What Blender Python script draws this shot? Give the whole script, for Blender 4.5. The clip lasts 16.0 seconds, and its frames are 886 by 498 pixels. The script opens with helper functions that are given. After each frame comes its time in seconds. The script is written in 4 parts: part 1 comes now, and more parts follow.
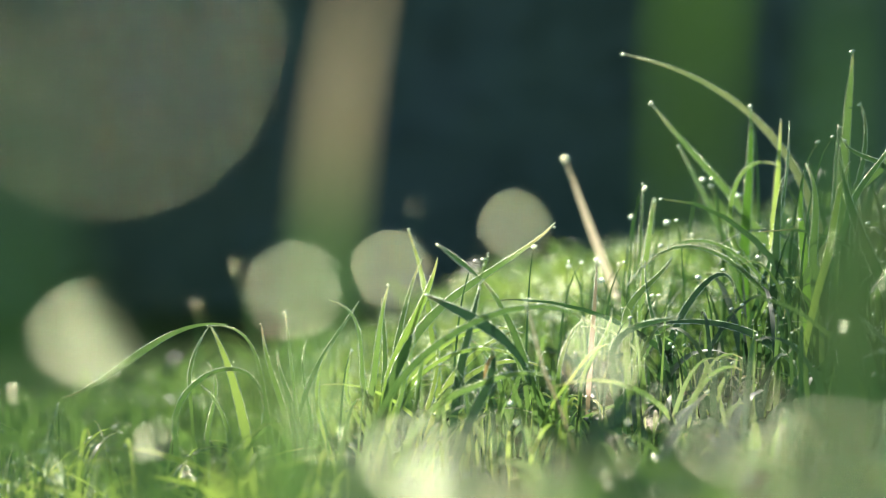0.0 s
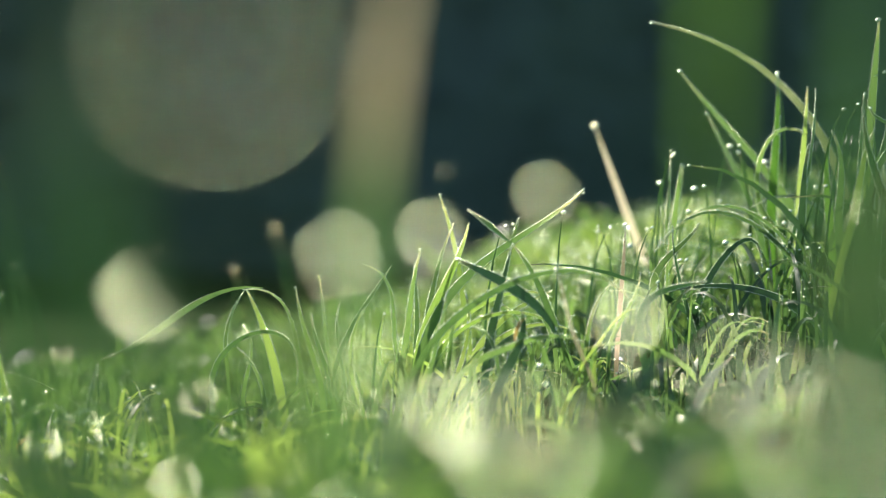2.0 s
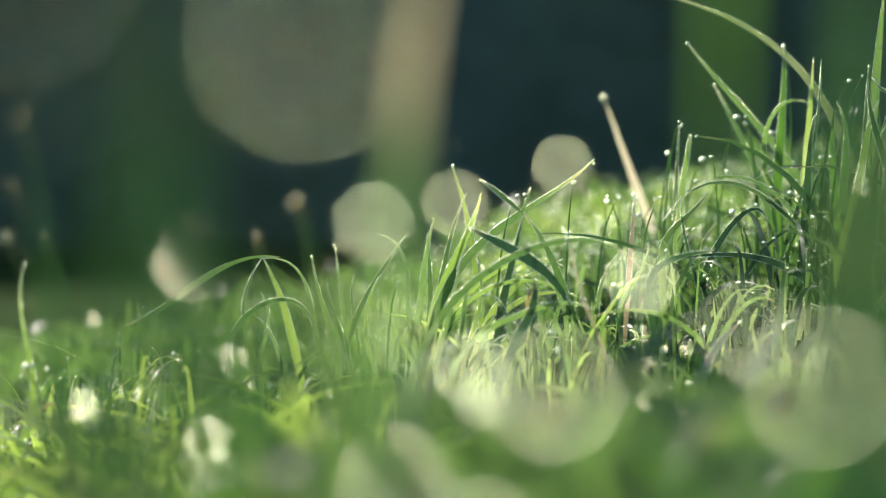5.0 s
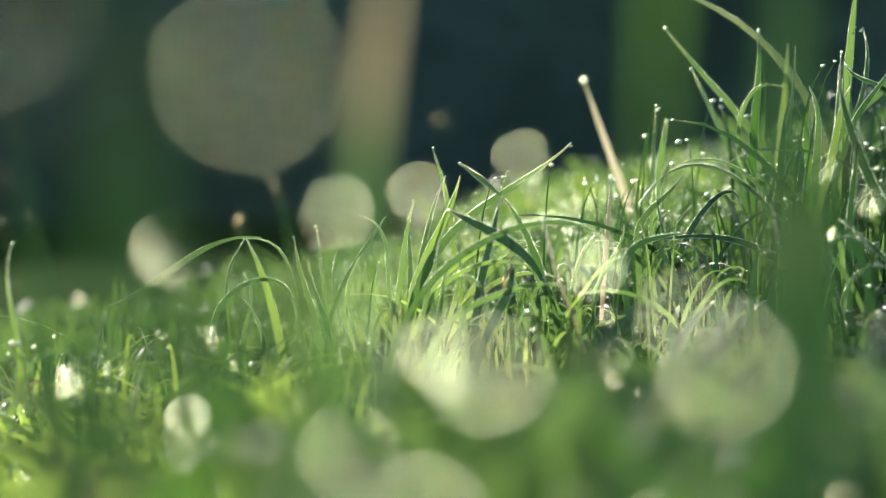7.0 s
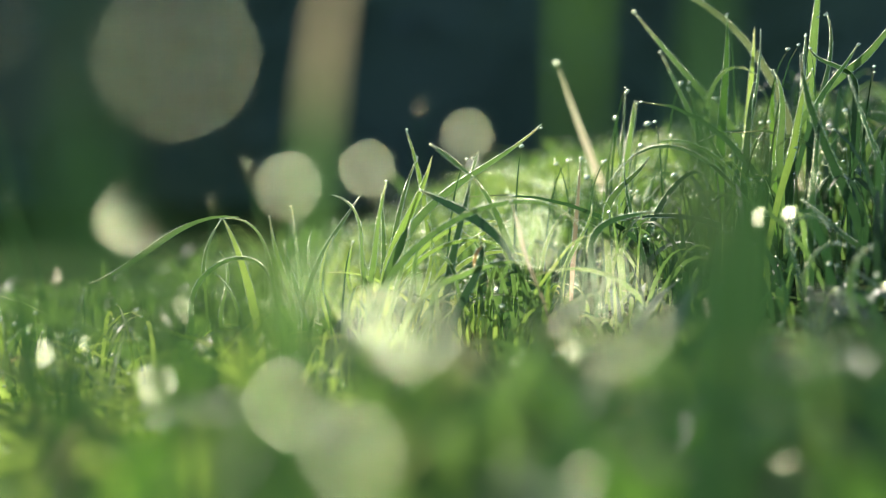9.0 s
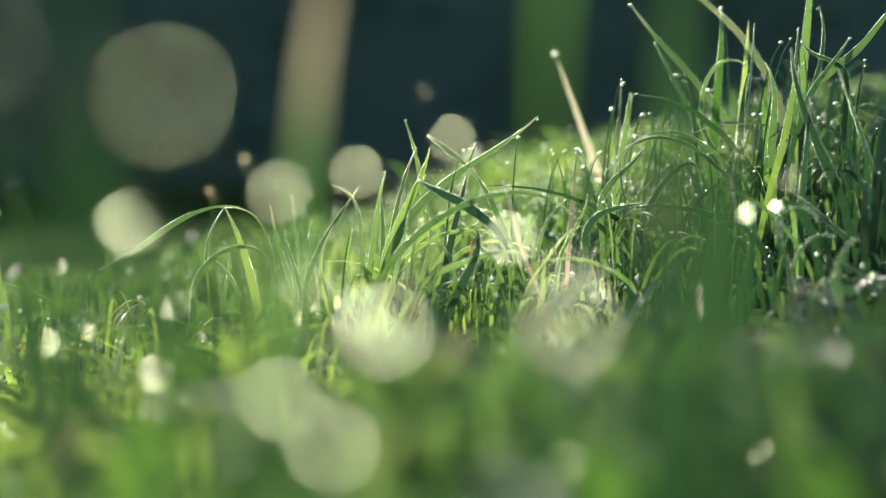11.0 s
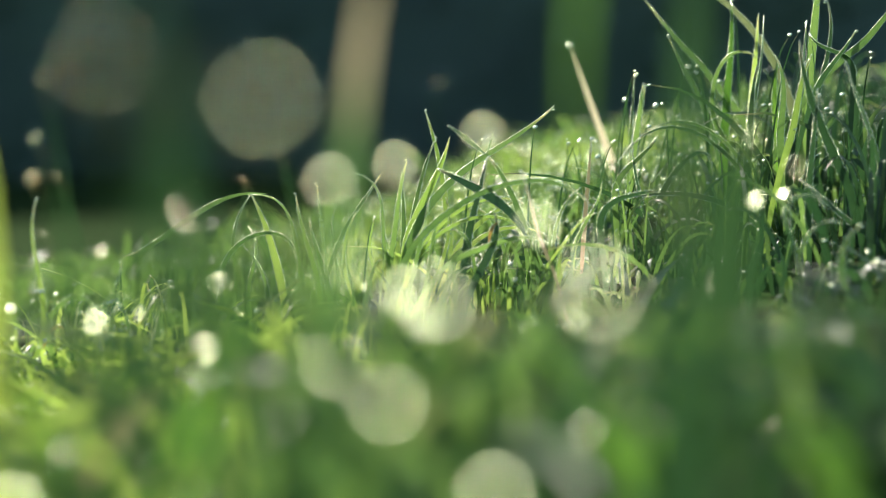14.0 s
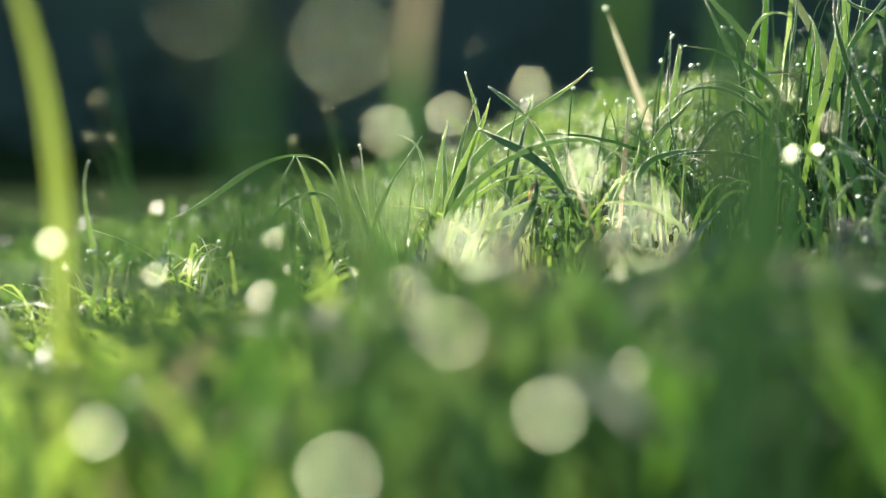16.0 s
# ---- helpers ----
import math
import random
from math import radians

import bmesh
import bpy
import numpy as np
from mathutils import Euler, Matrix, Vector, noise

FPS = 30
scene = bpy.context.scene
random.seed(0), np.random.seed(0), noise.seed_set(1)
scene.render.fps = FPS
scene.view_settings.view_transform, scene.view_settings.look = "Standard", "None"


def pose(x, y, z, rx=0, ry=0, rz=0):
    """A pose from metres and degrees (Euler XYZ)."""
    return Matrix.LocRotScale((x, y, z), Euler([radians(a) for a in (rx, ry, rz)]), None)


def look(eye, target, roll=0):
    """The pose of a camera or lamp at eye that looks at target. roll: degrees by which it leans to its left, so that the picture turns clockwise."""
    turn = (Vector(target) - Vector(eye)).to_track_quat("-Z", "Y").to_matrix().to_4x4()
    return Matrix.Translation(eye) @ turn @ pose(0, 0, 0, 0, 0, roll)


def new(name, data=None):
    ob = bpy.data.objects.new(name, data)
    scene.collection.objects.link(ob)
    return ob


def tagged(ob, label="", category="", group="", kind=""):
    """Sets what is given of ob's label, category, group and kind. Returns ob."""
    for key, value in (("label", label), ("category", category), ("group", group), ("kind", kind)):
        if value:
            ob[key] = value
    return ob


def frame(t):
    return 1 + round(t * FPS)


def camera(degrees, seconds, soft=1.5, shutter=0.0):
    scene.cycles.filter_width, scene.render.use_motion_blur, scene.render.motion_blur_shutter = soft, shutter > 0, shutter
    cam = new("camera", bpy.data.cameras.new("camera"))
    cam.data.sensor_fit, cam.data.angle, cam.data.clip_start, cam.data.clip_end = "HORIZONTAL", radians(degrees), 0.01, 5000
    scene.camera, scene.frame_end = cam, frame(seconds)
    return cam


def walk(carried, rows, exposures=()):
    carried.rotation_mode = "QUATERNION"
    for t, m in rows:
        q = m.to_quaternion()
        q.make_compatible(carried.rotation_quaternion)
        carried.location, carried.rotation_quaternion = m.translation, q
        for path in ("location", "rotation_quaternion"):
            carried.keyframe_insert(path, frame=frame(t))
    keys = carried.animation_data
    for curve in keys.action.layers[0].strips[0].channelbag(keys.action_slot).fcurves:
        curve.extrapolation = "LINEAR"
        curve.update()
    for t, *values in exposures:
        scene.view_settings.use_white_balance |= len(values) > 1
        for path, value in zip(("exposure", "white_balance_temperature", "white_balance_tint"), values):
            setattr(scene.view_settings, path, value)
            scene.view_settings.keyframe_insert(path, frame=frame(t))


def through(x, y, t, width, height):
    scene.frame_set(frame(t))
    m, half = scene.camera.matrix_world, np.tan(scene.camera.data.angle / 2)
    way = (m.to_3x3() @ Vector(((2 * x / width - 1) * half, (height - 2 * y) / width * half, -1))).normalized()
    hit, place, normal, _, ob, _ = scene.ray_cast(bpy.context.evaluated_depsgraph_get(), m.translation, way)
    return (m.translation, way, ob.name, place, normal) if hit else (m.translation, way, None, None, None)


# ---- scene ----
cam = camera(24.0, 16.0, 0.6)
cam.data.dof.use_dof, cam.data.dof.focus_distance, cam.data.dof.aperture_fstop = True, 0.52, 10.05   # held on the crossed blades, see tuft_c
PATH = [
    (0, pose(0.00023, -0.47292, 0.09568, 85.234, 0.001, 1.164)),
    (0.5, pose(0.00068, -0.47518, 0.09548, 84.994, -0.018, 1.263)),
    (1, pose(0.00054, -0.47743, 0.09574, 84.748, -0.024, 1.479)),
    (1.5, pose(0.00011, -0.47976, 0.09609, 84.562, -0.006, 1.677)),
    (2, pose(-0.00007, -0.48199, 0.09658, 84.262, -0.002, 1.966)),
    (2.5, pose(-0.00021, -0.48405, 0.09701, 84.007, 0.007, 2.082)),
    (3, pose(-0.00038, -0.48593, 0.09682, 83.847, 0.035, 2.129)),
    (3.5, pose(-0.00069, -0.48777, 0.09666, 83.738, 0.080, 2.139)),
    (4, pose(-0.00126, -0.48958, 0.09698, 83.601, 0.128, 2.152)),
    (6.3, pose(-0.00018, -0.49793, 0.09836, 83.126, -0.055, 2.148)),
    (6.5, pose(0.00025, -0.49914, 0.09867, 83.028, -0.072, 2.143)),
    (7, pose(0.00138, -0.50212, 0.09943, 82.835, -0.109, 1.849)),
    (7.5, pose(0.00240, -0.50521, 0.09930, 82.771, -0.157, 1.613)),
    (8, pose(0.00345, -0.50831, 0.09900, 82.656, -0.164, 1.554)),
    (8.5, pose(0.00436, -0.51117, 0.09915, 82.483, -0.135, 1.502)),
    (9, pose(0.00533, -0.51381, 0.09992, 82.375, -0.123, 1.481)),
    (11.5, pose(0.00781, -0.52662, 0.10360, 81.846, -0.293, 1.721)),
    (12, pose(0.00682, -0.52987, 0.10421, 81.812, -0.303, 1.759)),
    (12.5, pose(0.00588, -0.53306, 0.10443, 81.724, -0.310, 1.780)),
    (13, pose(0.00556, -0.53604, 0.10477, 81.639, -0.297, 1.824)),
    (13.5, pose(0.00573, -0.53892, 0.10495, 81.589, -0.284, 1.882)),
    (14, pose(0.00588, -0.54171, 0.10499, 81.567, -0.261, 1.953)),
    (14.5, pose(0.00543, -0.54460, 0.10495, 81.525, -0.188, 2.041)),
    (15, pose(0.00497, -0.54757, 0.10480, 81.285, -0.082, 2.269)),
    (15.5, pose(0.00474, -0.55058, 0.10483, 81.026, 0.069, 2.501)),
    (16, pose(0.00440, -0.55373, 0.10455, 80.675, 0.266, 2.821)),
]
walk(cam, PATH, [(0.0, 0.48), (4.0, 0.43), (9.0, 0.36), (16.0, 0.37)])

# ---------------------------------------------------------------- light
SUN_ELEVATION, SUN_AZIMUTH = radians(38), radians(-24)   # behind the grass, a little to one side
sun_way = Vector((math.sin(SUN_AZIMUTH) * math.cos(SUN_ELEVATION), math.cos(SUN_AZIMUTH) * math.cos(SUN_ELEVATION), math.sin(SUN_ELEVATION)))
sun = new("sun", bpy.data.lights.new("sun", "SUN"))
sun.data.energy, sun.data.angle, sun.data.color = 5.0, radians(0.55), (1.0, 0.93, 0.80)
sun.matrix_world = look(sun_way * 20, (0, 0, 0))

world = bpy.data.worlds.new("sky")
scene.world = world
world.use_nodes = True
wn = world.node_tree.nodes
sky = wn.new("ShaderNodeTexSky")
sky.sky_type, sky.sun_disc = "NISHITA", False
sky.sun_elevation, sky.sun_rotation = SUN_ELEVATION, SUN_AZIMUTH
world.node_tree.links.new(sky.outputs["Color"], wn["Background"].inputs["Color"])
wn["Background"].inputs["Strength"].default_value = 0.115


# ---------------------------------------------------------------- materials
def material(name):
    m = bpy.data.materials.new(name)
    m.use_nodes = True
    m.node_tree.nodes.clear()
    return m, m.node_tree.nodes, m.node_tree.links


def leaf_material(name, dark, light, glow, through=0.5, rough=0.38, dry=0.0, dry_from=0.86):
    """A thin leaf: ribbed along its length, glossy with dew, and lit through from behind."""
    m, n, l = material(name)
    uv = n.new("ShaderNodeUVMap")
    split = n.new("ShaderNodeSeparateXYZ")
    l.new(uv.outputs["UV"], split.inputs[0])
    geo = n.new("ShaderNodeNewGeometry")
    info = n.new("ShaderNodeObjectInfo")
    mix = n.new("ShaderNodeMath")
    mix.operation = "ADD"
    l.new(geo.outputs["Random Per Island"], mix.inputs[0])
    l.new(info.outputs["Random"], mix.inputs[1])
    frac = n.new("ShaderNodeMath")
    frac.operation = "FRACT"
    l.new(mix.outputs[0], frac.inputs[0])
    ribs = n.new("ShaderNodeMath")          # fine veins across the blade
    ribs.operation = "MULTIPLY"
    ribs.inputs[1].default_value = 44.0
    l.new(split.outputs["X"], ribs.inputs[0])
    wave = n.new("ShaderNodeMath")
    wave.operation = "SINE"
    l.new(ribs.outputs[0], wave.inputs[0])
    tex = n.new("ShaderNodeTexNoise")
    tex.inputs["Scale"].default_value = 420.0
    tex.inputs["Detail"].default_value = 3.0
    pos = n.new("ShaderNodeTexCoord")
    l.new(pos.outputs["Object"], tex.inputs["Vector"])
    grain = n.new("ShaderNodeMath")
    grain.operation = "MULTIPLY_ADD"
    grain.inputs[1].default_value = 0.10
    l.new(wave.outputs[0], grain.inputs[0])
    l.new(tex.outputs["Fac"], grain.inputs[2])
    tone = n.new("ShaderNodeMath")
    tone.operation = "MULTIPLY_ADD"
    tone.inputs[1].default_value = 0.55
    l.new(frac.outputs[0], tone.inputs[0])
    half = n.new("ShaderNodeMath")
    half.operation = "MULTIPLY"
    half.inputs[1].default_value = 0.45
    l.new(grain.outputs[0], half.inputs[0])
    l.new(half.outputs[0], tone.inputs[2])
    ramp = n.new("ShaderNodeValToRGB")
    ramp.color_ramp.elements[0].position, ramp.color_ramp.elements[0].color = 0.15, (*dark, 1)
    ramp.color_ramp.elements[1].position, ramp.color_ramp.elements[1].color = 0.75, (*light, 1)
    l.new(tone.outputs[0], ramp.inputs[0])
    old = n.new("ShaderNodeMapRange")       # blades yellow and dry out towards the tip
    old.inputs["From Min"].default_value, old.inputs["From Max"].default_value = dry_from, min(1.0, dry_from + 0.14)
    old.inputs["To Max"].default_value = 0.55 + dry
    l.new(split.outputs["Y"], old.inputs["Value"])
    tip = n.new("ShaderNodeMix")
    tip.data_type = "RGBA"
    tip.inputs["B"].default_value = (0.34, 0.30, 0.19, 1)
    l.new(old.outputs[0], tip.inputs["Factor"])
    l.new(ramp.outputs["Color"], tip.inputs["A"])
    skin = n.new("ShaderNodeBsdfPrincipled")
    skin.inputs["Roughness"].default_value = rough
    skin.inputs["Coat Weight"].default_value = 0.35
    skin.inputs["Coat Roughness"].default_value = 0.2
    l.new(tip.outputs["Result"], skin.inputs["Base Color"])
    bump = n.new("ShaderNodeBump")
    bump.inputs["Strength"].default_value, bump.inputs["Distance"].default_value = 0.35, 0.0002
    l.new(grain.outputs[0], bump.inputs["Height"])
    l.new(bump.outputs[0], skin.inputs["Normal"])
    shine = n.new("ShaderNodeMix")
    shine.data_type, shine.blend_type = "RGBA", "MULTIPLY"
    shine.inputs["Factor"].default_value = 1.0
    shine.inputs["B"].default_value = (*glow, 1)
    l.new(tip.outputs["Result"], shine.inputs["A"])
    back = n.new("ShaderNodeBsdfTranslucent")
    l.new(shine.outputs["Result"], back.inputs["Color"])
    both = n.new("ShaderNodeMixShader")
    both.inputs[0].default_value = through
    l.new(skin.outputs[0], both.inputs[1])
    l.new(back.outputs[0], both.inputs[2])
    out = n.new("ShaderNodeOutputMaterial")
    l.new(both.outputs[0], out.inputs[0])
    return m


GREEN = leaf_material("grass_green", (0.026, 0.066, 0.022), (0.085, 0.160, 0.046), (3.3, 3.0, 2.3), 0.50)
# Deep green blades; also carries shade in its colour on the higher side.
DEEP_SHADE = leaf_material("grass_deep_shade", (0.018, 0.058, 0.024), (0.042, 0.102, 0.038), (1.8, 1.8, 1.4), 0.34, 0.45)
PALE = leaf_material("grass_dry", (0.28, 0.25, 0.15), (0.48, 0.44, 0.28), (1.3, 1.25, 1.1), 0.4, 0.5, 0.2)
REED = leaf_material("dry_reed", (0.48, 0.42, 0.31), (0.72, 0.64, 0.48), (1.5, 1.45, 1.35), 0.6, 0.5, 0.2)
STRAW = leaf_material("grass_fading", (0.07, 0.11, 0.045), (0.22, 0.26, 0.14), (2.2, 2.1, 1.7), 0.45, 0.42)
RUSSET = leaf_material("grass_withered", (0.24, 0.17, 0.06), (0.42, 0.31, 0.13), (1.7, 1.5, 1.1), 0.5, 0.5)
YELLOWED = leaf_material("grass_yellowed", (0.12, 0.21, 0.040), (0.28, 0.35, 0.10), (2.3, 2.3, 1.4), 0.5, 0.45, -0.3)
HALF = leaf_material("grass_half_dry", (0.040, 0.100, 0.03), (0.075, 0.15, 0.045), (2.4, 2.3, 2.2), 0.62, 0.45, 0.40, 0.66)
# Lighter copy of the fresh green: sunlight on the low side, put into the colour.
SUNLIT_TINT = leaf_material("grass_sunlit_tint", (0.125, 0.215, 0.050), (0.21, 0.315, 0.090), (3.3, 2.9, 2.0), 0.64, 0.36)
SUPPLE = leaf_material("grass_supple", (0.040, 0.100, 0.020), (0.085, 0.175, 0.036), (3.0, 3.1, 1.8), 0.52, 0.4, -0.55)
FRESH = leaf_material("grass_fresh", (0.075, 0.150, 0.034), (0.15, 0.245, 0.062), (3.3, 2.9, 2.1), 0.55, 0.36)


def water_material(name, shine, rough):
    m, n, l = material(name)
    glass = n.new("ShaderNodeBsdfGlass")
    glass.inputs["IOR"].default_value, glass.inputs["Roughness"].default_value = 1.33, 0.05
    gloss = n.new("ShaderNodeBsdfGlossy")
    gloss.inputs["Roughness"].default_value = rough
    gloss.inputs["Color"].default_value = (0.86, 0.955, 0.64, 1)
    both = n.new("ShaderNodeMixShader")
    both.inputs[0].default_value = shine
    l.new(glass.outputs[0], both.inputs[1])
    l.new(gloss.outputs[0], both.inputs[2])
    out = n.new("ShaderNodeOutputMaterial")
    l.new(both.outputs[0], out.inputs[0])
    return m


WATER = water_material("dew_water", 0.8, 0.22)
HEAVY_DEW = water_material("heavy_dew", 0.8, 0.35)
FINE_DEW = water_material("fine_dew", 0.9, 0.25)


def soil_material():
    m, n, l = material("damp_soil")
    pos = n.new("ShaderNodeTexCoord")
    big, small = n.new("ShaderNodeTexNoise"), n.new("ShaderNodeTexNoise")
    big.inputs["Scale"].default_value, small.inputs["Scale"].default_value = 9.0, 160.0
    small.inputs["Detail"].default_value = 8.0
    mix = n.new("ShaderNodeMath")
    mix.operation = "MULTIPLY"
    for tex, k in ((big, 0), (small, 1)):
        l.new(pos.outputs["Object"], tex.inputs["Vector"])
        l.new(tex.outputs["Fac"], mix.inputs[k])
    ramp = n.new("ShaderNodeValToRGB")
    ramp.color_ramp.elements[0].position, ramp.color_ramp.elements[0].color = 0.12, (0.014, 0.022, 0.009, 1)
    ramp.color_ramp.elements[1].position, ramp.color_ramp.elements[1].color = 0.45, (0.050, 0.108, 0.026, 1)
    l.new(mix.outputs[0], ramp.inputs[0])
    skin = n.new("ShaderNodeBsdfPrincipled")
    skin.inputs["Roughness"].default_value = 0.95
    skin.inputs["Specular IOR Level"].default_value = 0.02
    l.new(ramp.outputs["Color"], skin.inputs["Base Color"])
    bump = n.new("ShaderNodeBump")
    bump.inputs["Strength"].default_value, bump.inputs["Distance"].default_value = 0.8, 0.004
    l.new(small.outputs["Fac"], bump.inputs["Height"])
    l.new(bump.outputs[0], skin.inputs["Normal"])
    out = n.new("ShaderNodeOutputMaterial")
    l.new(skin.outputs[0], out.inputs[0])
    return m


SOIL = soil_material()


def wood_shade_material():
    m, n, l = material("wood_foliage")
    pos = n.new("ShaderNodeTexCoord")
    tex = n.new("ShaderNodeTexNoise")
    tex.inputs["Scale"].default_value = 0.55
    tex.inputs["Detail"].default_value = 5.0
    l.new(pos.outputs["Object"], tex.inputs["Vector"])
    ramp = n.new("ShaderNodeValToRGB")
    ramp.color_ramp.elements[0].position, ramp.color_ramp.elements[0].color = 0.36, (0.064, 0.108, 0.082, 1)
    ramp.color_ramp.elements[1].position, ramp.color_ramp.elements[1].color = 0.66, (0.085, 0.155, 0.10, 1)
    l.new(tex.outputs["Fac"], ramp.inputs[0])
    skin = n.new("ShaderNodeBsdfPrincipled")
    skin.inputs["Roughness"].default_value = 0.7
    l.new(ramp.outputs["Color"], skin.inputs["Base Color"])
    out = n.new("ShaderNodeOutputMaterial")
    l.new(skin.outputs[0], out.inputs[0])
    return m


WOODS = wood_shade_material()


# ---------------------------------------------------------------- the ground
def ramp(s):
    s = max(0.0, min(1.0, s))
    return s * s * (3 - 2 * s)


def ground_z(x, y):
    """The lawn: it climbs gently to one side dips behind the arching blades, and drops away as a bank."""
    side = 0.115 * math.tanh(x / 0.55)
    bank = max(0.0, y - 0.30 - 0.3 * max(-0.15, min(0.0, x)))
    fall = 0.20 * bank * bank / (bank + 0.25)
    fall = 2.2 * (1 - math.exp(-fall / 2.2))
    dip = 0.011 * ramp(y / 0.05) * ramp((-0.012 - x) / 0.03)
    near = 0.0025 * noise.noise((x * 14, y * 14, 3.1)) + 0.0015 * noise.noise((x * 45, y * 45, 7.7))
    return 0.004 + side + near - fall - dip


def sheet(name, xs, ys, mat):
    verts = [(x, y, ground_z(x, y)) for y in ys for x in xs]
    w = len(xs)
    faces = [(j * w + i, j * w + i + 1, (j + 1) * w + i + 1, (j + 1) * w + i) for j in range(len(ys) - 1) for i in range(w - 1)]
    me = bpy.data.meshes.new(name)
    me.from_pydata(verts, [], faces)
    me.polygons.foreach_set("use_smooth", [True] * len(faces))
    me.materials.append(mat)
    return new(name, me)


def steps(inner, step, outer):
    """Even steps near the tufts that widen towards the horizon."""
    out = list(np.arange(0, inner, step))
    while out[-1] < outer:
        out.append(out[-1] + max(step, 0.22 * (out[-1] - inner + step)))
    return [-v for v in out[:0:-1]] + out


tagged(sheet("ground", steps(0.6, 0.012, 1200.0), steps(0.7, 0.012, 1200.0), SOIL), "damp dark soil and moss under the lawn, falling away behind", "ground", kind="structure")


# ---------------------------------------------------------------- blades and drops
VIEW = Vector((0.0, 1.0, -0.08))


def ribbon(points, width, lean=0.0, fold=0.18, root=0.55):
    """A folded blade along points: two halves that meet in a keel. lean turns it about its length."""
    n = len(points)
    verts, faces, uvs = [], [], []
    for i, p in enumerate(points):
        s = i / (n - 1)
        along = (points[min(i + 1, n - 1)] - points[max(i - 1, 0)]).normalized()
        across = along.cross(VIEW)
        across = across.normalized() if across.length > 1e-4 else Vector((1, 0, 0))
        across = Matrix.Rotation(lean * (0.4 + s), 3, along) @ across
        out = across.cross(along).normalized()
        w = 0.5 * width * min(1.0, root + 1.6 * s) * max(0.02, 1 - s ** 2.2) ** 0.75
        verts += [p - across * w, p + out * (w * fold), p + across * w]
        uvs += [(0.0, s), (0.5, s), (1.0, s)]
    for i in range(n - 1):
        a = 3 * i
        faces += [(a, a + 1, a + 4, a + 3), (a + 1, a + 2, a + 5, a + 4)]
    return verts, faces, uvs


def leaf_mesh(name, pieces, mat):
    """One mesh out of any number of ribbons."""
    verts, faces, uvs = [], [], []
    for v, f, u in pieces:
        k = len(verts)
        verts += v
        uvs += u
        faces += [tuple(q + k for q in face) for face in f]
    me = bpy.data.meshes.new(name)
    me.from_pydata(verts, [], faces)
    layer = me.uv_layers.new(name="UVMap")
    order = np.empty(len(me.loops), dtype=np.int32)
    me.loops.foreach_get("vertex_index", order)
    layer.data.foreach_set("uv", np.array(uvs, dtype=np.float32)[order].ravel())
    me.polygons.foreach_set("use_smooth", [True] * len(faces))
    me.materials.append(mat)
    return me


def bezier(a, b, c, d, n):
    return [a * (1 - s) ** 3 + b * 3 * s * (1 - s) ** 2 + c * 3 * s * s * (1 - s) + d * s ** 3 for s in (i / (n - 1) for i in range(n))]


def ball(level):
    bm = bmesh.new()
    bmesh.ops.create_icosphere(bm, subdivisions=level, radius=1.0)
    v = np.array([p.co for p in bm.verts])
    f = np.array([[q.index for q in face.verts] for face in bm.faces])
    bm.free()
    return v, f


BEAD_V, BEAD_F = ball(1)
DROP_V, DROP_F = ball(3)
SLANT = (sun_way + Vector((0, -0.98, 0.12))).normalized().to_track_quat("Z", "Y").to_matrix().to_4x4()   # beads lie on blades that lean to the light
BEAD_V = (BEAD_V * (1, 1, 0.34)) @ np.array(SLANT.to_3x3()).T


def drops_mesh(name, places, radii, shape=(BEAD_V, BEAD_F)):
    """Many small drops in one mesh."""
    v, f = shape
    places, radii = np.array(places), np.array(radii)
    verts = (v[None] * radii[:, None, None] + places[:, None]).reshape(-1, 3)
    faces = (f[None] + (np.arange(len(places)) * len(v))[:, None, None]).reshape(-1, 3)
    me = bpy.data.meshes.new(name)
    me.from_pydata(verts.tolist(), [], faces.tolist())
    me.polygons.foreach_set("use_smooth", [True] * len(faces))
    me.materials.append(FINE_DEW)
    return me


def drop_shape(name, flat, mat):
    """A hanging drop, or a flatter bead, of radius one with a slight point."""
    v = DROP_V.copy()
    v[:, 2] *= flat
    v[:, 2] += 0.10 * np.clip(v[:, 2], 0, 1) ** 3
    me = bpy.data.meshes.new(name)
    me.from_pydata(v.tolist(), [], DROP_F.tolist())
    me.polygons.foreach_set("use_smooth", [True] * len(DROP_F))
    me.materials.append(mat)
    return me


ROUND_DROP, FLAT_DROP = drop_shape("dew_drop", 0.55, WATER), drop_shape("dew_bead", 0.15, HEAVY_DEW)


def dew(owner, x, y, z, r, flat=False):
    ob = new("dew_drop", FLAT_DROP if flat else ROUND_DROP)
    ob.parent = owner
    ob.matrix_basis = owner.parent.matrix_world.inverted() @ Matrix.Translation((x, y, z)) @ SLANT @ Matrix.Scale(r, 4)
    return ob


def tuft(x, y, label, group="grass tufts", name="grass_tuft"):
    ob = new(name)
    ob.empty_display_size = 0.01
    ob.matrix_world = Matrix.Translation((x, y, ground_z(x, y)))
    return tagged(ob, label, "grass", group)


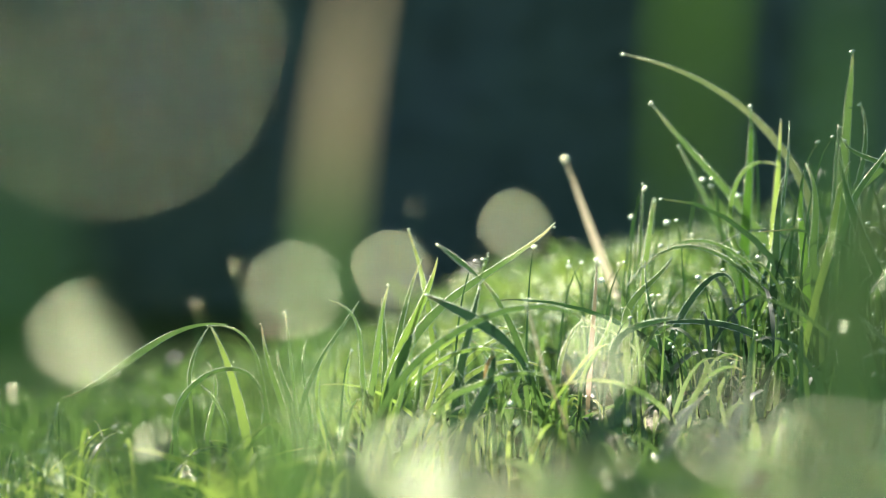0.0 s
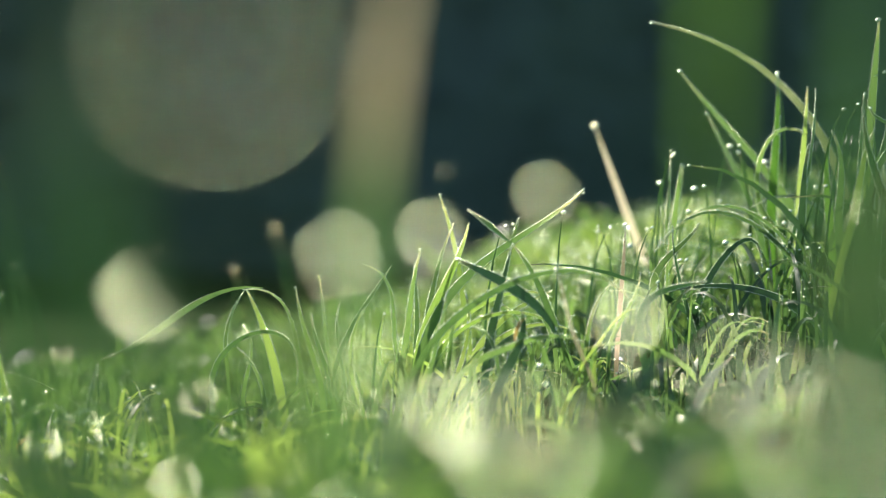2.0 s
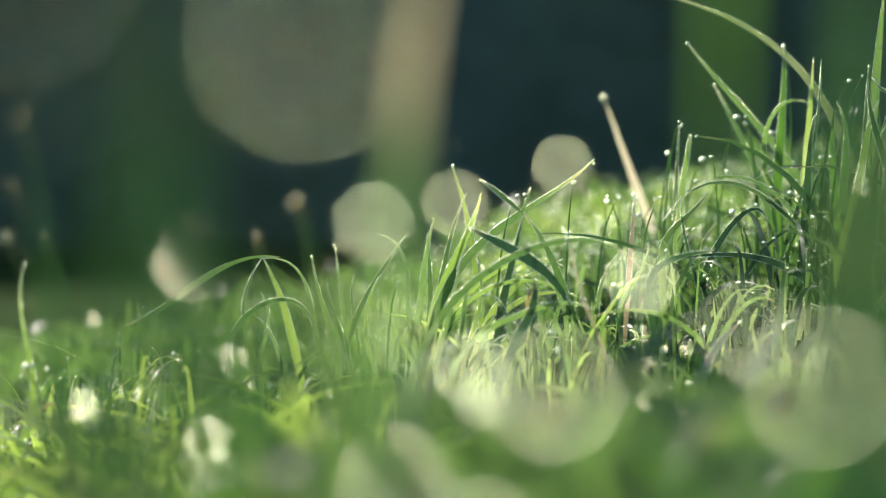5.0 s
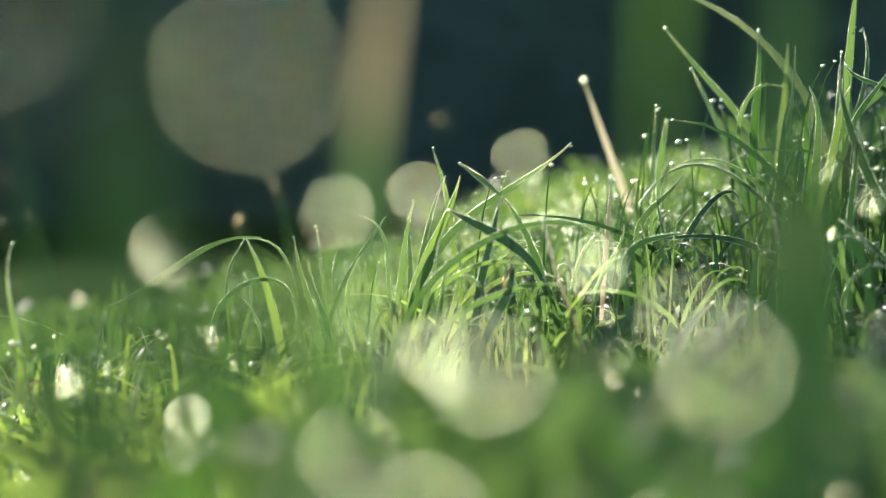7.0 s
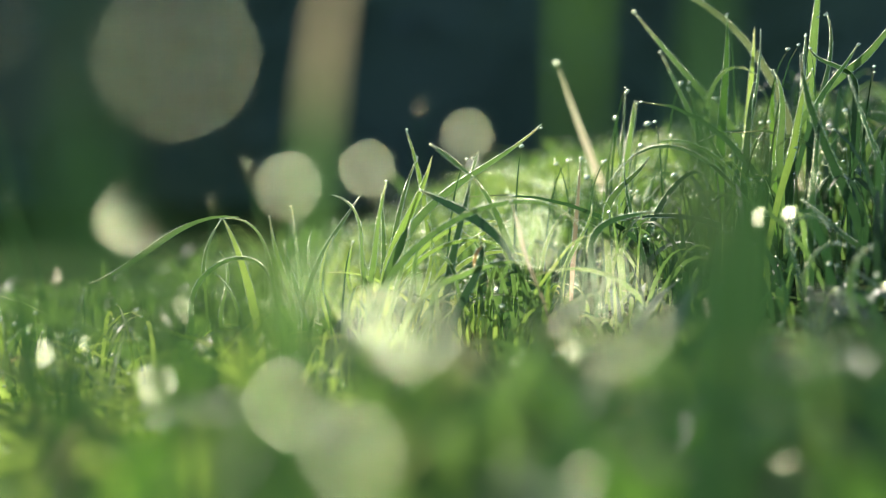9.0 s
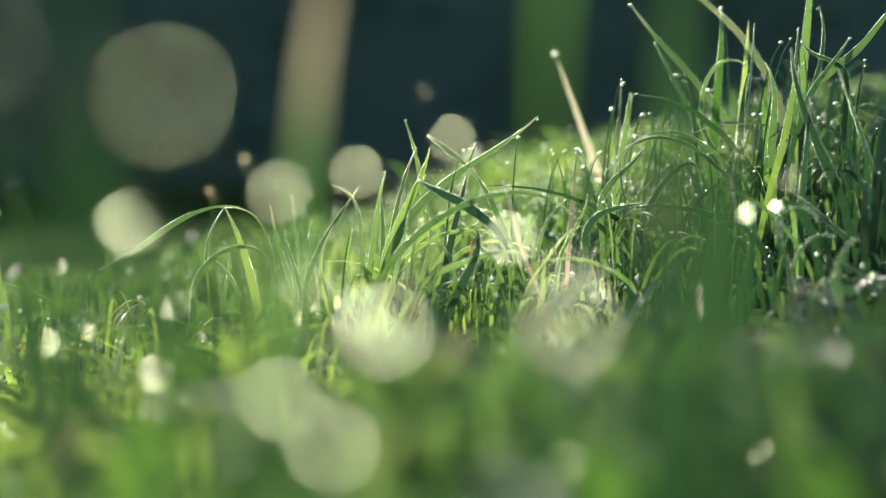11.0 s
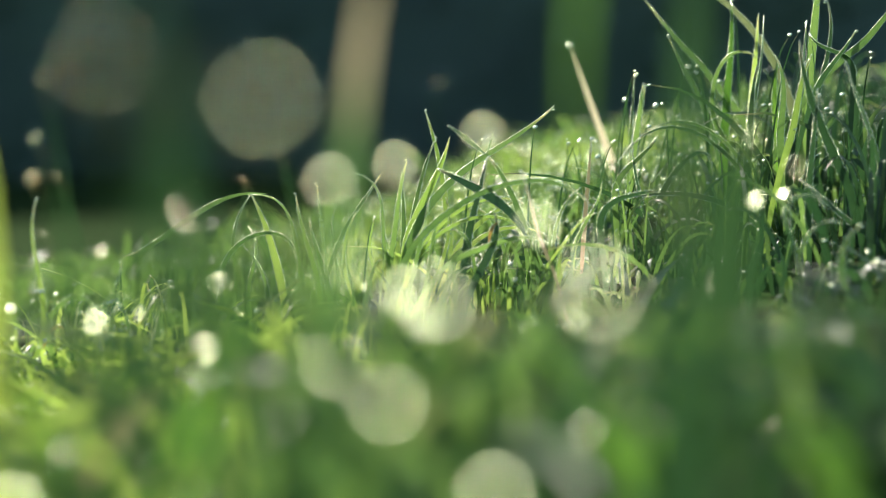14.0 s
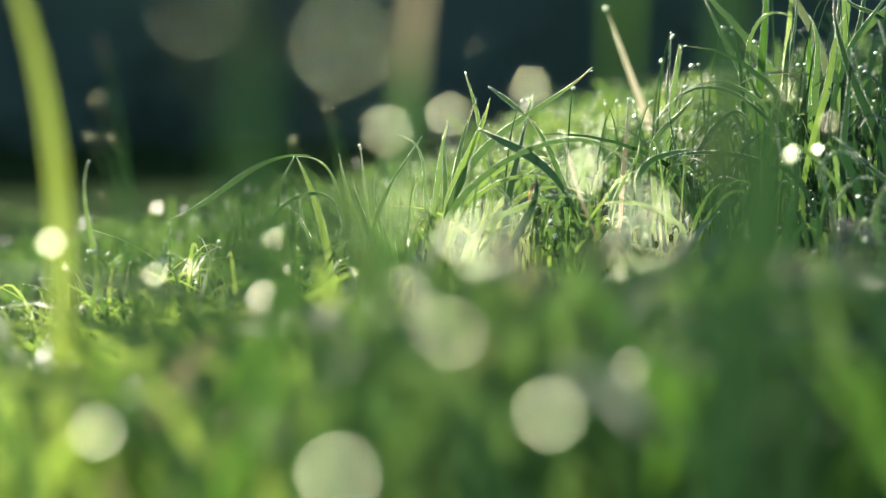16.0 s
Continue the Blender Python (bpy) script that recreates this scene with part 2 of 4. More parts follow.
def blade(owner, a, b, c, d, width, mat=GREEN, lean=0.35, beads=1.0, count=14, rooted=True, rib=False):
    """One blade of a tuft along a curve from a to d, rooted in the soil, with fine dew along its edges."""
    a, b, c, d = (Vector(p) for p in (a, b, c, d))
    points = bezier(a, b, c, d, count)
    gap = a.z - ground_z(a.x, a.y)
    if gap > 0.002 and rooted:
        way = (b - a).normalized()
        turn = a - way * gap * 0.45
        foot = Vector((turn.x - way.x * gap * 0.2, turn.y - way.y * gap * 0.2 + 0.002, 0))
        foot.z = ground_z(foot.x, foot.y) - 0.001
        points = [foot * (1 - s) ** 2 + turn * 2 * s * (1 - s) + a * s * s for s in (0, 0.25, 0.5, 0.75)] + points
    base = owner.matrix_world.inverted()
    local = [base @ p for p in points]
    v, f, u = ribbon(local, width, lean, root=0.55 if rooted else 0.12)
    ob = new("blade", leaf_mesh("blade", [(v, f, u)], mat))
    ob.parent = owner
    if rib:
        keel = [p + Vector((0, -0.00012, 0)) for p in (v[3 * i + 1] for i in range(len(points)))]
        new("midrib", leaf_mesh("midrib", [ribbon(keel, width * 0.14, lean)], FRESH)).parent = ob
    if beads > 0:
        rnd = random.Random(round(a.x * 1e5) + round(d.z * 1e5))
        places, radii = [], []
        for side in (0, 2):
            for i in range(4, len(points) - 1):
                p, q = v[3 * i + side], v[3 * i + 3 + side]
                m = max(1, int((q - p).length / 0.00023 * beads))
                for k in range(m):
                    if rnd.random() < 0.88:
                        places.append(p.lerp(q, (k + rnd.random()) / m) + Vector((0, 0, 0.00006)))
                        radii.append(rnd.choice((0.00013, 0.00017, 0.00023, 0.00032)))
        if places:
            part = new("fine_dew", drops_mesh("fine_dew", places, radii))
            part.parent = ob
            tagged(part, kind="stuff")
    return ob


def lone_stem(x, y, z, r, flat=True, width=0.0007, mat=DEEP_SHADE, label="slender green blade with a dew drop at its tip"):
    """A single thin blade that carries a drop."""
    g = ground_z(x, y + 0.012)
    owner = tuft(x, y + 0.012, label, "dew-tipped blades", "grass_sprig")
    sway = 0.006 * math.sin(x * 911 + y * 577)
    ob = blade(owner, (x + sway, y + 0.012, g), (x + sway, y + 0.014, g + 0.4 * (z - g)), (x + sway * 0.7, y + 0.008, g + 0.9 * (z - g)), (x, y, z - r * 0.3), width, mat, 0.2, 0, 8)
    dew(ob, x, y, z, r, flat)
    return owner


# ---------------------------------------------------------------- the lawn
def lawn(name, count, x0, x1, y0, y1, low, high, wide, mat, seed, label, bend=0.5, keep=None, beads=0.0, segments=5, scale=None, heavy=1.0):
    """Loose blades strewn over a stretch of the ground, each with its own height, lean and bow."""
    rnd = random.Random(seed)
    pieces, places, radii = [], [], []
    while len(pieces) < count:
        x, y = rnd.uniform(x0, x1), rnd.uniform(y0, y1)
        patch = 0.5 + 0.5 * noise.noise((x * 22, y * 22, seed))
        if rnd.random() > 0.25 + patch or (keep and not keep(x, y)):
            continue
        h = rnd.uniform(low, high) * (0.65 + 0.6 * patch) if not scale else rnd.uniform(low, high) * scale(x, y)
        turn, tilt = rnd.uniform(0, 2 * math.pi), abs(rnd.gauss(0, bend)) * h
        way = Vector((math.cos(turn), math.sin(turn), 0)) * tilt
        foot = Vector((x, y, ground_z(x, y) - 0.001))
        a, b = foot + Vector((0, 0, h * 0.5)) + way * 0.15, foot + Vector((0, 0, h)) + way * 0.7
        c = foot + Vector((0, 0, h * rnd.uniform(0.7, 1.0))) + way * rnd.uniform(1.0, 1.5)
        points = bezier(foot, a, b, c, segments + 1)
        piece = ribbon(points, wide * rnd.uniform(0.6, 1.3), rnd.uniform(-1.4, 1.4))
        pieces.append(piece)
        if rnd.random() < beads:
            places.append(c)
            radii.append(rnd.uniform(0.00022, 0.0005) * heavy)
            for k in range(rnd.randint(0, 12)):
                e = rnd.randrange(len(piece[0]) // 3 - 1) * 3 + rnd.choice((0, 2))
                places.append(piece[0][e].lerp(piece[0][e + 3], rnd.random()))
                radii.append(rnd.choice((0.0001, 0.00013, 0.00018, 0.00026)) * heavy)
    tagged(new(name, leaf_mesh(name, pieces, mat)), label, "grass", kind="stuff")
    if places:
        tagged(new("dew", drops_mesh("dew", places, radii)), "fine dew drops caught on the grass", "dew", kind="stuff")


def rising(x, y):
    """Towards the lens the grass stands taller."""
    return 0.104 - (0.153 + 0.050 * ramp((-0.030 - x) / 0.010)) * (y + 0.554) - ground_z(x, y)


def right_side(x, y):
    return x > 0.05 + 0.03 * noise.noise((y * 20, 1.3, 0))


def worn(x, y):
    """The lawn is thin and mossy on the low side."""
    return x > -0.035 or noise.noise((x * 60, y * 60, 4.4)) > 0.25


lawn("lawn_grass", 520, -0.16, 0.20, -0.05, 0.12, 0.006, 0.014, 0.0016, GREEN, 11, "short green lawn grass wet with morning dew", keep=worn, beads=0.4, segments=6)
lawn("lawn_grass", 700, -0.16, 0.20, -0.05, 0.15, 0.006, 0.014, 0.0024, DEEP_SHADE, 12, "darker blades low in the wet lawn", keep=worn, beads=0.2)
# Shade behind the tall tuft is put into the blade colour.
lawn("lawn_grass", 900, 0.075, 0.26, 0.10, 0.42, 0.008, 0.020, 0.0024, DEEP_SHADE, 28, "wet grass behind the tall tuft, darkened as in shade", beads=0.6, heavy=2.0)
lawn("lawn_grass", 1500, -0.22, 0.09, 0.13, 0.42, 0.009, 0.019, 0.0020, GREEN, 24, "green lawn grass wet with morning dew", beads=0.5, heavy=1.5)
lawn("lawn_grass", 800, -0.06, 0.095, 0.15, 0.42, 0.008, 0.020, 0.0022, FRESH, 23, "light green lawn grass thick with dew", beads=0.9, heavy=2.2)
lawn("lawn_grass", 240, -0.05, 0.02, -0.24, -0.05, 0.008, 0.018, 0.0022, GREEN, 18, "short green lawn grass wet with dew", bend=0.9, beads=0.2, heavy=2.2)
lawn("lawn_grass", 400, 0.02, 0.16, -0.24, -0.05, 0.008, 0.018, 0.0022, DEEP_SHADE, 29, "short green lawn grass wet with dew, shade in its colour", bend=0.9, beads=0.2, heavy=2.2)
# Sunlight on this side is painted with the lighter leaf colour.
lawn("lawn_grass", 900, -0.16, -0.03, -0.24, -0.05, 0.014, 0.034, 0.0020, SUNLIT_TINT, 25, "light green grass on the low side, sunlight in its colour", bend=0.9, beads=0.5, heavy=2.0)
lawn("tuft_grass", 70, -0.034, 0.018, -0.025, 0.02, 0.014, 0.032, 0.0011, GREEN, 31, "thin wet blades crowded under the crossed blades", bend=0.5, beads=1.0, segments=9)
lawn("tuft_grass", 34, -0.034, 0.018, -0.025, 0.02, 0.012, 0.026, 0.0014, FRESH, 32, "light green blades crowded under the crossed blades", bend=0.5, beads=1.0, segments=9)
lawn("tuft_grass", 40, -0.075, -0.036, -0.02, 0.02, 0.012, 0.030, 0.0012, GREEN, 33, "thin wet blades below the arching grass", bend=0.4, beads=0.8, segments=9)
lawn("tuft_grass", 46, 0.032, 0.090, -0.03, 0.05, 0.018, 0.038, 0.0012, GREEN, 34, "thin wet blades and stems under the bent arches", bend=0.5, beads=1.0, segments=9)
lawn("tuft_grass", 30, 0.032, 0.090, -0.03, 0.05, 0.016, 0.034, 0.0018, DEEP_SHADE, 35, "dark wet blades under the bent arches", bend=0.6, beads=1.0, segments=9)
lawn("lawn_grass", 250, -0.13, -0.045, -0.29, -0.17, 0.55, 0.90, 0.0026, SUNLIT_TINT, 26, "light green grass close to the lens, coloured as sunlit", bend=0.4, scale=rising, segments=7)
lawn("tuft_grass", 150, -0.130, -0.065, -0.085, -0.03, 0.018, 0.042, 0.0013, SUNLIT_TINT, 36, "wet blades at the low side of the lawn, coloured as sunlit", bend=0.9, beads=1.0, segments=9, heavy=1.7)
lawn("tuft_grass", 110, -0.125, -0.070, -0.075, -0.01, 0.016, 0.036, 0.0012, FRESH, 37, "thin bowed blades hung with dew on the low side", bend=0.7, beads=1.0, segments=9, heavy=1.7)
lawn("lawn_grass", 70, 0.075, 0.22, -0.04, 0.22, 0.022, 0.050, 0.0020, GREEN, 19, "taller dense grass on the higher side", bend=0.4, keep=right_side, beads=0.9, segments=7)
# Darker colour stands in for shade among the tall blades.
lawn("lawn_grass", 190, 0.08, 0.22, -0.06, 0.20, 0.022, 0.050, 0.0026, DEEP_SHADE, 20, "tall grass on the higher side, coloured as in shade", bend=0.26, keep=right_side, beads=1.0, heavy=1.5, segments=7)
lawn("lawn_grass", 500, -0.01, 0.11, 0.10, 0.19, 0.012, 0.024, 0.0018, GREEN, 27, "green grass round the foot of the straw, thick with dew", bend=0.45, beads=0.9, heavy=2.0)
lawn("lawn_grass", 190, -0.12, 0.03, -0.31, -0.19, 0.84, 1.07, 0.0030, GREEN, 13, "green grass close to the lens", bend=0.6, scale=rising, beads=0.14, heavy=2.4, segments=7)
# Near grass brightened by leaf colour, as if the sun reached it.
lawn("lawn_grass", 460, -0.14, -0.026, -0.30, -0.19, 0.72, 1.02, 0.0030, SUNLIT_TINT, 14, "fresh green grass close to the lens, tinted as in sun", bend=0.4, scale=rising, beads=0.24, heavy=2.4, segments=7)
# Shaded near grass, darkened by its leaf colour.
lawn("lawn_grass", 330, -0.022, 0.15, -0.32, -0.20, 0.84, 1.08, 0.0034, DEEP_SHADE, 21, "green grass close to the lens, coloured as in shade", bend=0.6, scale=rising, beads=0.08, heavy=2.2, segments=7)
lawn("lawn_grass", 190, 0.0, 0.14, -0.31, -0.20, 0.84, 1.05, 0.0030, GREEN, 22, "green grass close to the lens", bend=0.6, scale=rising, segments=7)
lawn("lawn_grass", 2500, -0.35, 0.35, -0.75, -0.46, 0.012, 0.030, 0.0034, GREEN, 15, "short lawn grass", bend=0.5, segments=4)
lawn("lawn_grass", 9000, -0.6, 0.6, 0.38, 1.4, 0.012, 0.025, 0.0045, GREEN, 16, "lawn grass on the falling bank", segments=4)
lawn("lawn_grass", 5000, -4.0, 4.0, 1.4, 7.0, 0.03, 0.07, 0.016, DEEP_SHADE, 17, "grass on the shaded bank", segments=3)


# ---------------------------------------------------------------- the far wood
def wood_edge(name, x0, x1, y, top, leaves, seed, label):
    """A dark wood edge: an uneven bank of shade with a fringe of many leaves."""
    rnd = random.Random(seed)
    nx, nz = 60, 16
    floor = ground_z(0, y) - 0.3
    verts, faces = [], []
    for j in range(nz + 1):
        for i in range(nx + 1):
            x, s = x0 + (x1 - x0) * i / nx, j / nz
            crest = top * (0.8 + 0.35 * noise.noise((x * 0.25, seed, 0.3)))
            z = floor + (crest - floor) * s
            verts.append((x, y + 1.2 + 1.6 * s * s + 0.9 * noise.noise((x * 0.5, z * 0.5, seed)), z))
    for j in range(nz):
        for i in range(nx):
            a = j * (nx + 1) + i
            faces.append((a, a + 1, a + nx + 2, a + nx + 1))
    for k in range(leaves):
        i = rnd.randrange(len(verts[: (nx + 1) * (nz + 1)]))
        c = Vector(verts[i]) + Vector((rnd.uniform(-0.5, 0.5), -abs(rnd.gauss(0, 0.6)), rnd.uniform(-0.4, 0.4)))
        size = rnd.uniform(0.05, 0.16)
        turn = Euler((rnd.uniform(0, 6.3), rnd.uniform(0, 6.3), rnd.uniform(0, 6.3))).to_matrix()
        b = len(verts)
        verts += [tuple(c + turn @ Vector(q) * size) for q in ((-1, 0, 0), (0, -0.5, 0.1), (1, 0, 0), (0, 0.5, 0.1))]
        faces.append((b, b + 1, b + 2, b + 3))
    me = bpy.data.meshes.new(name)
    me.from_pydata(verts, [], faces)
    me.materials.append(WOODS)
    return tagged(new(name, me), label, "wood", kind="stuff")


wood_edge("wood_edge", -22, 22, 15, 5.0, 7000, 5, "dark green wood edge in shade beyond the bank")



# ---------------------------------------------------------------- tufts in focus

tuft_c = tuft(-0.009, 0.010, "crossed green grass blades in sunlight, beaded with dew")
cam.data.dof.focus_object = tuft_c
b = blade(tuft_c, (-0.0211, -0.0050, 0.0257), (-0.0147, 0.0033, 0.0461), (0.0037, 0.0182, 0.0478), (0.0172, 0.0280, 0.0603), 0.0024, GREEN, 0.35)
dew(b, 0.0169, 0.0280, 0.0592, 0.00046)
blade(tuft_c, (0.0110, -0.0100, 0.0260), (0.0081, -0.0109, 0.0345), (0.0055, -0.0105, 0.0439), (-0.0007, -0.0120, 0.0507), 0.0022, GREEN, -0.30)
b = blade(tuft_c, (-0.0005, -0.0120, 0.0505), (-0.0038, -0.0151, 0.0534), (-0.0066, -0.0189, 0.0563), (-0.0102, -0.0220, 0.0590), 0.0017, DEEP_SHADE, 0.50, rooted=False)
dew(b, -0.0102, -0.0220, 0.0590, 0.00041)
blade(tuft_c, (-0.0059, -0.0120, 0.0262), (-0.0048, -0.0120, 0.0343), (-0.0021, -0.0120, 0.0421), (-0.0008, -0.0120, 0.0502), 0.0022, DEEP_SHADE, -0.45)
b = blade(tuft_c, (0.0104, -0.0200, 0.0281), (0.0076, -0.0200, 0.0395), (-0.0039, -0.0200, 0.0432), (-0.0131, -0.0200, 0.0480), 0.0032, DEEP_SHADE, 0.15, rooted=False)
dew(b, -0.0127, -0.0210, 0.0480, 0.00051)
b = blade(tuft_c, (-0.0009, -0.0120, 0.0505), (-0.0002, -0.0120, 0.0524), (0.0004, -0.0120, 0.0544), (0.0009, -0.0120, 0.0564), 0.0008, GREEN, 0.35, rooted=False)
dew(b, -0.0004, -0.0120, 0.0550, 0.00042)
dew(b, 0.0008, -0.0120, 0.0556, 0.00031)
b = blade(tuft_c, (-0.0115, 0.0400, 0.0191), (-0.0129, 0.0414, 0.0321), (-0.0142, 0.0425, 0.0451), (-0.0190, 0.0450, 0.0572), 0.0021, FRESH, -0.30)
dew(b, -0.0188, 0.0450, 0.0574, 0.00047)
blade(tuft_c, (-0.0220, 0.0000, 0.0236), (-0.0202, 0.0000, 0.0346), (-0.0127, 0.0000, 0.0435), (-0.0106, 0.0000, 0.0543), 0.0030, FRESH, 0.50)
blade(tuft_c, (-0.0225, 0.0050, 0.0215), (-0.0200, 0.0050, 0.0323), (-0.0190, 0.0050, 0.0437), (-0.0142, 0.0050, 0.0538), 0.0017, GREEN, -0.45)
blade(tuft_c, (-0.0178, -0.0300, 0.0307), (-0.0088, -0.0300, 0.0422), (0.0142, -0.0300, 0.0545), (0.0259, -0.0300, 0.0396), 0.0017, GREEN, 0.15)
blade(tuft_c, (-0.0180, 0.0100, 0.0235), (-0.0130, 0.0100, 0.0322), (-0.0011, 0.0100, 0.0404), (0.0090, 0.0100, 0.0356), 0.0015, FRESH, 0.35)
blade(tuft_c, (-0.0090, 0.0000, 0.0237), (-0.0052, 0.0000, 0.0308), (0.0016, 0.0000, 0.0354), (0.0088, 0.0000, 0.0384), 0.0017, FRESH, -0.30)
blade(tuft_c, (-0.0060, -0.0300, 0.0276), (0.0004, -0.0300, 0.0298), (0.0083, -0.0300, 0.0346), (0.0151, -0.0300, 0.0306), 0.0017, GREEN, 0.50)
blade(tuft_c, (0.0096, 0.0050, 0.0244), (0.0087, 0.0050, 0.0316), (0.0016, 0.0050, 0.0401), (-0.0064, 0.0050, 0.0378), 0.0014, GREEN, -0.45)
b = blade(tuft_c, (0.0135, -0.0500, 0.0326), (0.0107, -0.0500, 0.0384), (0.0105, -0.0500, 0.0450), (0.0078, -0.0500, 0.0508), 0.0007, PALE, 0.15)
dew(b, 0.0078, -0.0500, 0.0509, 0.00039)
dew(b, 0.0087, -0.0500, 0.0498, 0.00039)
dew(b, 0.0097, -0.0500, 0.0445, 0.00029)
dew(b, 0.0087, -0.0500, 0.0488, 0.00054)
dew(b, 0.0093, -0.0500, 0.0501, 0.00043)
b = blade(tuft_c, (-0.0256, 0.0000, 0.0243), (-0.0244, 0.0000, 0.0322), (-0.0241, 0.0000, 0.0402), (-0.0218, 0.0000, 0.0479), 0.0017, GREEN, 0.35)
dew(b, -0.0220, 0.0000, 0.0480, 0.00043)
dew(b, -0.0229, 0.0000, 0.0420, 0.00032)
blade(tuft_c, (-0.0239, 0.0200, 0.0220), (-0.0231, 0.0200, 0.0289), (-0.0240, 0.0200, 0.0359), (-0.0244, 0.0200, 0.0428), 0.0014, GREEN, -0.30)
blade(tuft_c, (-0.0268, 0.0000, 0.0216), (-0.0298, 0.0000, 0.0281), (-0.0249, 0.0000, 0.0423), (-0.0352, 0.0000, 0.0444), 0.0012, GREEN, 0.50)
blade(tuft_c, (-0.0411, 0.0050, 0.0228), (-0.0382, 0.0050, 0.0304), (-0.0333, 0.0050, 0.0368), (-0.0289, 0.0050, 0.0435), 0.0014, GREEN, -0.45)
b = blade(tuft_c, (-0.0414, -0.0100, 0.0145), (-0.0426, -0.0100, 0.0240), (-0.0435, -0.0100, 0.0336), (-0.0446, -0.0100, 0.0431), 0.0008, GREEN, 0.15)
dew(b, -0.0447, -0.0100, 0.0427, 0.00053)
dew(b, -0.0443, -0.0100, 0.0418, 0.00042)
blade(tuft_c, (-0.0150, -0.0200, 0.0228), (-0.0140, -0.0200, 0.0275), (-0.0146, -0.0200, 0.0327), (-0.0118, -0.0200, 0.0369), 0.0012, GREEN, 0.35)
blade(tuft_c, (-0.0016, -0.0300, 0.0245), (0.0006, -0.0300, 0.0285), (0.0033, -0.0300, 0.0335), (0.0015, -0.0300, 0.0383), 0.0023, DEEP_SHADE, -0.30)
blade(tuft_c, (-0.0309, 0.0100, 0.0179), (-0.0339, 0.0100, 0.0227), (-0.0312, 0.0100, 0.0274), (-0.0311, 0.0100, 0.0323), 0.0011, FRESH, 0.50)
blade(tuft_c, (-0.0175, -0.0150, 0.0256), (-0.0117, -0.0150, 0.0344), (0.0031, -0.0150, 0.0400), (0.0108, -0.0150, 0.0302), 0.0012, FRESH, 0.35)
blade(tuft_c, (-0.0076, 0.0100, 0.0205), (-0.0036, 0.0100, 0.0286), (0.0074, 0.0100, 0.0314), (0.0151, 0.0100, 0.0271), 0.0014, FRESH, -0.30)
blade(tuft_c, (-0.0188, -0.0200, 0.0228), (-0.0173, -0.0200, 0.0287), (-0.0158, -0.0200, 0.0347), (-0.0150, -0.0200, 0.0408), 0.0011, GREEN, 0.50)
blade(tuft_c, (0.0165, -0.0100, 0.0260), (0.0167, -0.0100, 0.0318), (0.0182, -0.0100, 0.0387), (0.0234, -0.0100, 0.0423), 0.0011, GREEN, -0.45)
blade(tuft_c, (0.0221, 0.0000, 0.0236), (0.0226, 0.0000, 0.0307), (0.0289, 0.0000, 0.0353), (0.0292, 0.0000, 0.0425), 0.0012, GREEN, 0.15)
blade(tuft_c, (0.0180, -0.0200, 0.0281), (0.0207, -0.0200, 0.0312), (0.0227, -0.0200, 0.0364), (0.0274, -0.0200, 0.0371), 0.0008, FRESH, 0.35)
blade(tuft_c, (0.0051, 0.0150, 0.0173), (0.0034, 0.0150, 0.0231), (0.0025, 0.0150, 0.0308), (-0.0038, 0.0150, 0.0338), 0.0013, GREEN, -0.30)
blade(tuft_c, (-0.0268, 0.0100, 0.0166), (-0.0265, 0.0100, 0.0223), (-0.0289, 0.0100, 0.0275), (-0.0295, 0.0100, 0.0330), 0.0011, GREEN, 0.50)
blade(tuft_c, (-0.0130, 0.0000, 0.0196), (-0.0109, 0.0000, 0.0256), (-0.0094, 0.0000, 0.0322), (-0.0117, 0.0000, 0.0384), 0.0012, FRESH, -0.45)
blade(tuft_c, (-0.0035, -0.0200, 0.0229), (-0.0041, -0.0200, 0.0264), (-0.0047, -0.0200, 0.0327), (-0.0099, -0.0200, 0.0325), 0.0011, GREEN, 0.15)
blade(tuft_c, (0.0002, -0.0300, 0.0308), (0.0002, -0.0300, 0.0327), (0.0007, -0.0300, 0.0353), (0.0027, -0.0300, 0.0360), 0.0012, RUSSET, 0.35, rooted=False)

tuft_l = tuft(-0.072, -0.019, "arching green grass blades with dew along their edges")
blade(tuft_l, (-0.0473, 0.0100, 0.0041), (-0.0539, 0.0094, 0.0136), (-0.0474, 0.0092, 0.0401), (-0.0645, 0.0080, 0.0374), 0.0013, GREEN, -0.45)
blade(tuft_l, (-0.0597, 0.0080, 0.0379), (-0.0753, 0.0055, 0.0402), (-0.0841, 0.0056, 0.0245), (-0.0979, 0.0040, 0.0210), 0.0020, GREEN, 0.15, rooted=False)
blade(tuft_l, (-0.1069, -0.0500, 0.0063), (-0.1080, -0.0500, 0.0069), (-0.1032, -0.0500, 0.0164), (-0.1017, -0.0500, 0.0107), 0.0010, RUSSET, -0.30, rooted=False)
blade(tuft_l, (-0.0650, 0.0100, 0.0095), (-0.0655, 0.0100, 0.0158), (-0.0600, 0.0100, 0.0228), (-0.0648, 0.0100, 0.0287), 0.0013, GREEN, 0.50)
blade(tuft_l, (-0.0408, 0.0150, 0.0101), (-0.0405, 0.0150, 0.0180), (-0.0447, 0.0150, 0.0259), (-0.0418, 0.0150, 0.0337), 0.0010, GREEN, -0.45)
blade(tuft_l, (-0.0369, 0.0000, 0.0141), (-0.0395, 0.0000, 0.0208), (-0.0386, 0.0000, 0.0284), (-0.0349, 0.0000, 0.0343), 0.0011, FRESH, 0.15)
blade(tuft_l, (-0.0584, 0.0000, 0.0086), (-0.0583, 0.0000, 0.0144), (-0.0602, 0.0000, 0.0209), (-0.0649, 0.0000, 0.0247), 0.0011, GREEN, 0.35)
